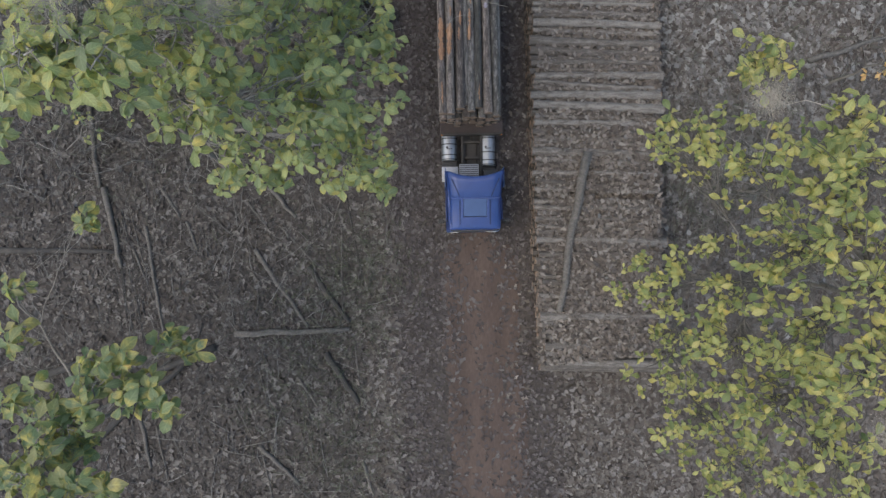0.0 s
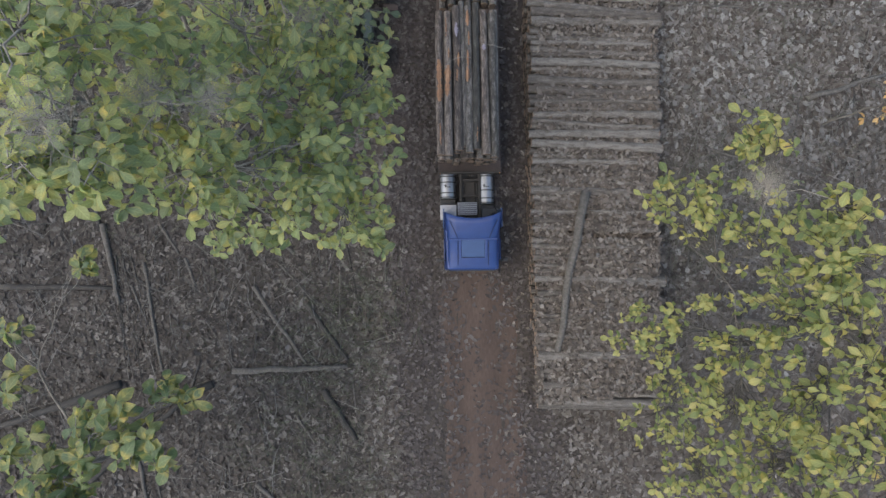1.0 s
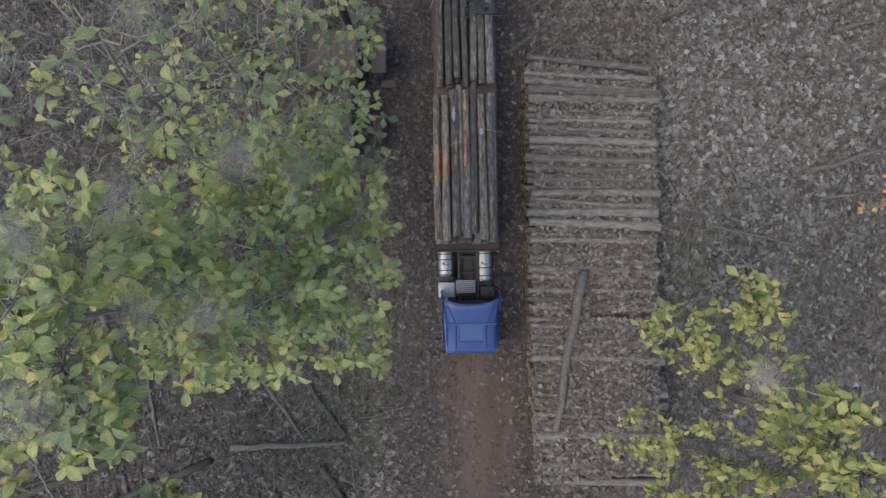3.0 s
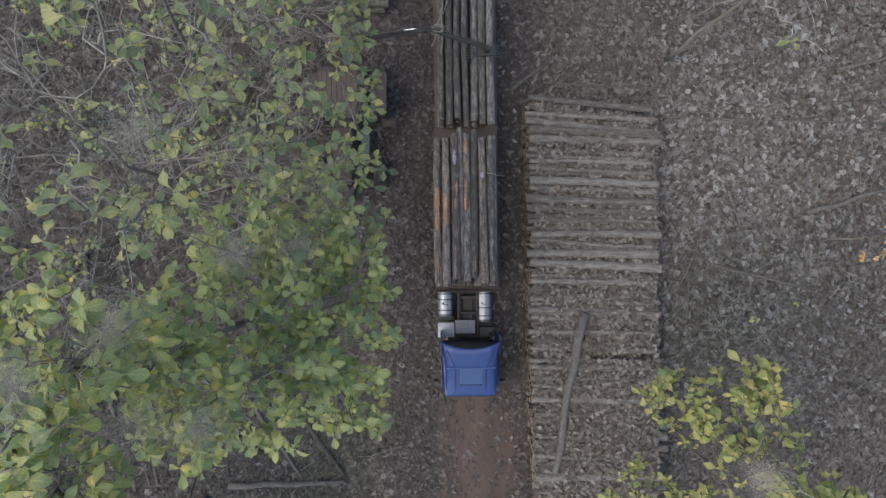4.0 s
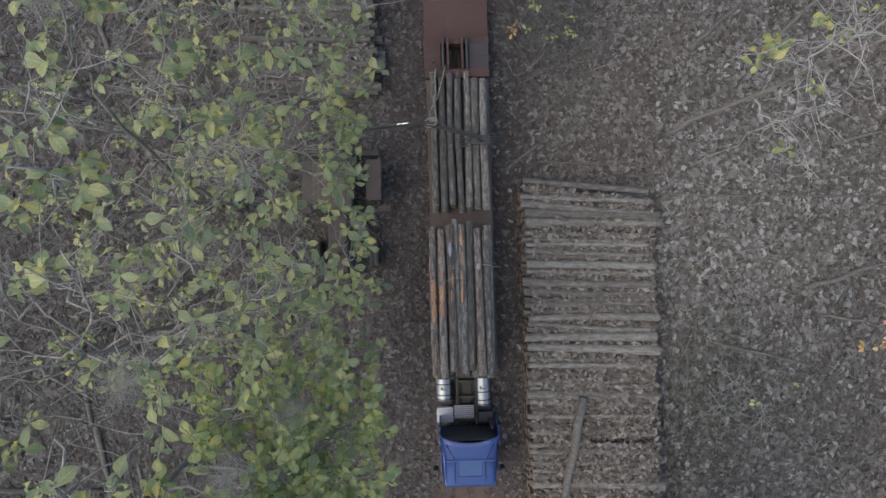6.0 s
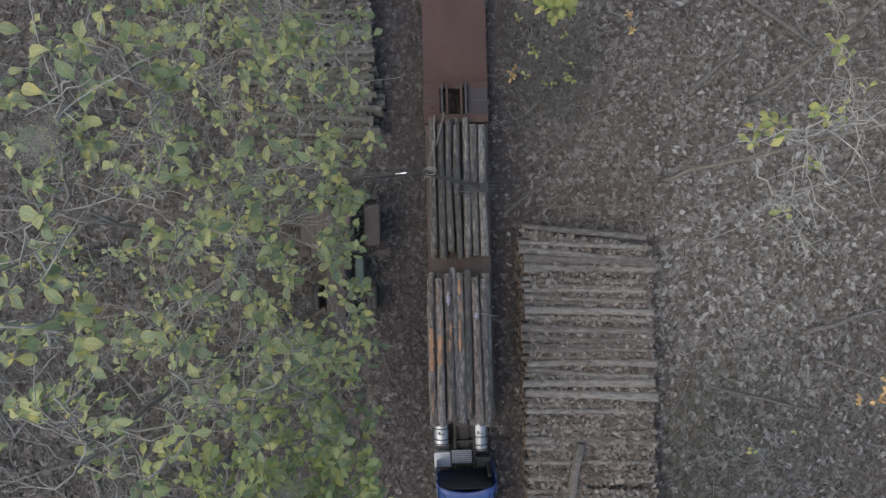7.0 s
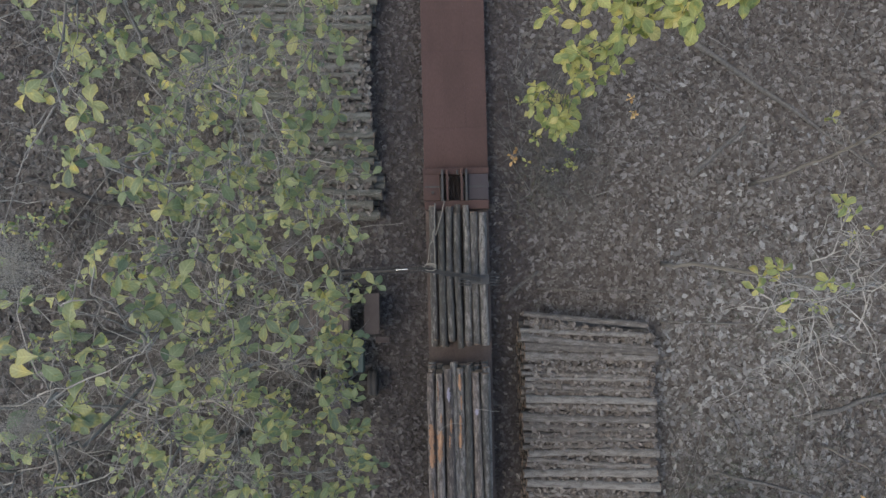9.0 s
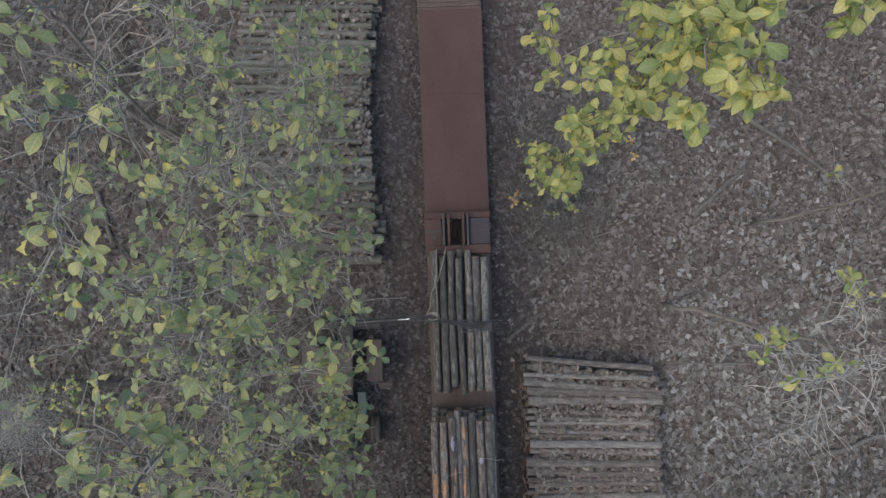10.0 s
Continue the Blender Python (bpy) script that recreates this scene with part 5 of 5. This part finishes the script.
truck = build_truck()
trailer = build_trailer()
KIND_1 = [LogKind(6.0 + 0.05 * (i % 3), 0.150 + 0.008 * (i % 4), 300 + i, M_LOG_B if i % 3 == 0 else M_LOG_T) for i in range(8)]
KIND_2 = [LogKind(5.75 + 0.09 * (i % 3), 0.145 + 0.01 * (i % 4), 330 + i, M_LOG_T) for i in range(7)]
CREST = [(-1.27, 0.155, 3.30, 0.02), (-0.94, 0.165, 3.34, 0.0), (-0.56, 0.180, 3.37, 0.20), (-0.31, 0.115, 3.28, 0.34), (-0.09, 0.155, 3.36, 0.10), (0.22, 0.155, 3.35, 0.24), (0.57, 0.180, 3.33, 0.02), (0.95, 0.185, 3.24, -0.10)]
top1 = load(4.88, 7, [-1.24 + i * 0.32 for i in range(8)], [1.47 + 0.30 * i for i in range(7)], KIND_1, "logs of the front load", "straight grey-barked log loaded lengthwise on the trailer", 61, 0.14, CREST)
top2 = load(11.85, 2, [-1.08 + i * 0.36 for i in range(7)], (1.48, 1.80), KIND_2, "logs of the rear load", "straight grey log loaded on the middle of the trailer", 62, 0.20)


def log_patch(pair, v0, v1, half_angle, centre=90, mat=M_PATCH, label="orange patch on the log"):
    """A ragged-edged patch on the upper side of a log; v0, v1 along the trailer."""
    ob, rad = pair
    rnd = random.Random(int(v0 * 100 + centre))
    inv = ob.matrix_basis.inverted()
    rot = pose(1.39, 0.75, 0, 0, 0, 0.75)
    c = rot.inverted() @ ob.matrix_basis.translation
    g = Geo()
    n = 18
    for i in range(n + 1):
        v = v0 + (v1 - v0) * i / n
        w = math.radians(half_angle) * (0.15 + 0.85 * math.sin(math.pi * (0.06 + 0.88 * i / n))) * rnd.uniform(0.45, 1.15)
        sway = rnd.uniform(-0.12, 0.12)
        for q in range(6):
            a = math.radians(centre) + sway + w * (q / 2.5 - 1)
            r = rad * 1.12 + (0.004 if 0 < q < 5 else -0.02)
            g.v.append(inv @ (rot @ Vector((c.x + r * math.cos(a), v, c.z + r * math.sin(a)))))
    for i in range(n):
        for q in range(5):
            a = i * 6 + q
            g.f.append((a, a + 1, a + 7, a + 6))
    g.n = len(g.v)
    geo_part("log_patch", g, mat, ob, label, True)


for k, v0, v1, half, mid in ((0, 7.9, 8.85, 72, 105), (0, 7.1, 8.0, 60, 100), (0, 5.3, 6.2, 14, 95), (1, 7.9, 8.6, 62, 92), (1, 7.3, 8.0, 45, 100), (1, 8.9, 9.3, 14, 75), (2, 8.5, 9.1, 24, 70), (2, 7.9, 8.4, 16, 90),
                             (4, 10.2, 10.85, 34, 95), (4, 8.5, 9.2, 22, 100), (4, 7.9, 8.5, 36, 110), (4, 9.4, 10.0, 18, 80), (1, 9.8, 10.6, 10, 110), (5, 5.4, 6.6, 14, 85)):
    log_patch(top1[k], v0, v1, half, mid)
log_patch(top1[2], 9.75, 10.35, 24, 95, M_CHALK, "pale violet chalk mark")
log_patch(top1[6], 9.2, 9.45, 30, 95, M_CHALK, "pale chalk mark")


def wire(name, pts, r, mat, label, category):
    g = Geo()
    g.add(*tube(pts, [r] * len(pts), 6))
    return tagged(geo_part(name, g, mat, smooth=True), label, category)


wire("binding_wire", [(1.0 + 0.75 * math.cos(a), 9.1 + 0.55 * math.sin(a), 3.56) for a in [1.2 + i * 0.22 for i in range(9)]], 0.012, M_HOSE, "thin pale wire lying over loaded logs", "wire")
wire("binding_wire", bent((1.75, 10.2, 3.55), (2.75, 10.05, 3.38), 0.05, 6, 0.04), 0.012, M_HOSE, "thin pale wire hanging over the load edge", "wire")
wire("forked_branch", bent((0.12, 15.6, 2.05), (0.2, 18.7, 2.1), 0.02, 6, 0.05), 0.03, M_BARK, "pale forked branch lying on loaded logs", "branch")
wire("forked_branch", bent((0.2, 17.3, 2.1), (0.62, 18.8, 2.15), 0.02, 5, 0.03), 0.026, M_BARK, "pale forked branch lying on loaded logs", "branch")
wire("rope", bent((-0.3, 15.9, 2.0), (0.15, 17.6, 2.1), 0.1, 7, 0.08), 0.013, M_HOSE, "pale rope hanging beside the load", "rope")


def build_loader():
    """A tractor that faces along the track, with a timber crane behind its canopy."""
    t = new("log_loader")
    t.matrix_basis = Matrix.Translation((-4.0, 12.2, 0))
    tagged(t, "brown tractor with a timber crane under the trees", "log loader")
    canopy = part("canopy", block(-1.10, 0.56, 0.45, 2.45, 2.52, 2.58, 0.02), M_ROOF, t, "ochre ribbed sheet canopy")
    for i in range(8):
        part("roof_rib", block(-1.02 + i * 0.21, -0.96 + i * 0.21, 0.47, 2.43, 2.575, 2.605, 0.012), M_ROOF, canopy)
    for x in (-1.0, 0.46):
        for y in (0.55, 2.35):
            part("canopy_post", block(x - 0.04, x + 0.04, y - 0.04, y + 0.04, 0.9, 2.53, 0.008), M_STEEL, canopy)
    part("bonnet", block(-0.65, 0.22, -2.2, 0.3, 0.85, 1.62, 0.08), M_RUST, t, "brown rusty bonnet")
    part("grille", block(-0.63, 0.20, -2.28, -2.19, 0.8, 1.55, 0.02), M_BLACK, t)
    part("front_weight", block(-0.66, 0.25, -2.85, -2.3, 0.6, 1.05, 0.04), M_SLATE, t, "grey front weight")
    cyl("exhaust", (0.2, -1.0, 1.6), (0.2, -1.0, 2.5), 0.05, M_STEEL, t, sides=10)
    cyl("air_filter", (-0.2, -1.5, 1.6), (-0.2, -1.5, 1.95), 0.1, M_BLACK, t, sides=12)
    part("chassis", block(-0.35, 0.35, -2.4, 3.2, 0.55, 0.9, 0.03), M_STEEL, t)
    part("seat", block(-0.5, 0.1, 0.9, 1.4, 1.1, 1.3, 0.06), M_BLACK, t)
    part("side_tank", block(0.55, 0.95, -0.9, 0.3, 0.7, 1.25, 0.05), M_TEAL, t, "dull green side tank")
    for s in (-1, 1):
        wheel(t, s * 1.35, 1.75, 0.85, 0.5)
        wheel(t, s * 1.30, -1.45, 0.58, 0.42)
        part("fender", block(s * 1.40 - 0.34, s * 1.40 + 0.34, 0.85, 2.65, 1.74, 1.80, 0.03), M_RUST if s > 0 else M_STEEL, t, "brown rear fender" if s > 0 else "")
        part("step", block(s * 1.80 - 0.32, s * 1.80 + 0.32, 0.40, 0.68, 1.05, 1.13, 0.02), M_RUST, t)
        part("axle_arm", block(min(s * 0.3, s * 1.2), max(s * 0.3, s * 1.2), -1.55, -1.35, 0.5, 0.66, 0.02), M_STEEL, t)
        part("outrigger", block(s * 0.95 - 0.6, s * 0.95 + 0.6, 3.0, 3.25, 0.45, 0.65, 0.02), M_STEEL, t)
    cyl("crane_column", (-0.1, 3.5, 0.7), (-0.1, 3.5, 3.2), 0.17, M_STEEL, t, sides=16)
    boom = new("boom")
    boom.parent = t

    def arm(name, a, b, h0, h1, w, mat, label=""):
        a, b = Vector(a), Vector(b)
        d = (b - a).normalized()
        side = Vector((-d.y, d.x, 0)).normalized() * w
        up = d.cross(side).normalized()
        g = Geo()
        for p, h in ((a, h0), (b, h1)):
            for sx, sz in ((-1, -1), (1, -1), (1, 1), (-1, 1)):
                g.v.append(p + side * sx + up * sz * h)
        g.f = [(3, 2, 1, 0), (4, 5, 6, 7), (0, 1, 5, 4), (1, 2, 6, 5), (2, 3, 7, 6), (3, 0, 4, 7)]
        g.n = 8
        ob = geo_part(name, g, mat, boom, label)
        bv = ob.modifiers.new("edge", "BEVEL")
        bv.width, bv.segments = 0.02, 2
        return ob

    arm("main_boom", (-0.1, 3.5, 3.15), (3.65, 3.72, 3.95), 0.13, 0.09, 0.07, M_BOOM)
    arm("stick", (3.5, 3.74, 4.0), (6.05, 3.22, 3.30), 0.11, 0.07, 0.075, M_BOOM)
    cyl("cylinder", (0.9, 3.56, 3.66), (2.62, 3.66, 4.02), 0.06, M_STEEL, boom, sides=12)
    cyl("piston_rod", (2.64, 3.66, 4.02), (3.1, 3.69, 4.10), 0.03, M_CHROME, boom, "bright piston rod", 12)
    for k in range(3):
        pts = [(3.92 + 0.26 * math.cos(a) + 0.05 * k, 3.70 + 0.15 * math.sin(a) + 0.03 * k, 3.85 + 0.08 * k) for a in [i * 0.5 for i in range(13)]]
        g = Geo()
        g.add(*tube(pts, [0.016] * len(pts), 6))
        geo_part("hose", g, M_HOSE, boom, "pale looped hydraulic hose", True)
    for k in (-1, 1):
        g = Geo()
        g.add(*tube(bent((-0.1, 3.5 + 0.13 * k, 3.35), (3.5, 3.72 + 0.13 * k, 4.1), 0.08, 8, 0.03), [0.018] * 9, 6))
        geo_part("hose", g, M_BLACK, boom, "", True)
        g = Geo()
        g.add(*tube(bent((3.5, 3.74 + 0.11 * k, 4.12), (6.0, 3.22 + 0.1 * k, 3.42), 0.1, 8, 0.04), [0.016] * 9, 6))
        geo_part("hose", g, M_STEEL if k > 0 else M_BLACK, boom, "", True)
    grapple = new("grapple")
    grapple.parent = t
    cyl("rotator", (6.05, 3.22, 2.9), (6.05, 3.22, 3.35), 0.11, M_STEEL, grapple, sides=14)
    part("frame", block(5.65, 6.45, 3.02, 3.42, 2.72, 2.90, 0.03), M_BLACK, grapple)
    for s in (-1, 1):
        for q in (-2, -1, 0, 1, 2):
            g = Geo()
            pts = []
            for i in range(7):
                a = math.radians(20 + i * 20)
                pts.append((6.05 + s * (0.15 + 0.72 * math.sin(a)), 3.22 + q * 0.12, 2.86 - 0.42 + 0.42 * math.cos(a)))
            g.add(*tube(pts, [0.03, 0.03, 0.028, 0.026, 0.024, 0.02, 0.012], 6))
            geo_part("tine", g, M_BLACK, grapple, "dark curved steel tine", True)
    return t


build_loader()
brushwood()
grass()
pile_leaves()
build_litter()
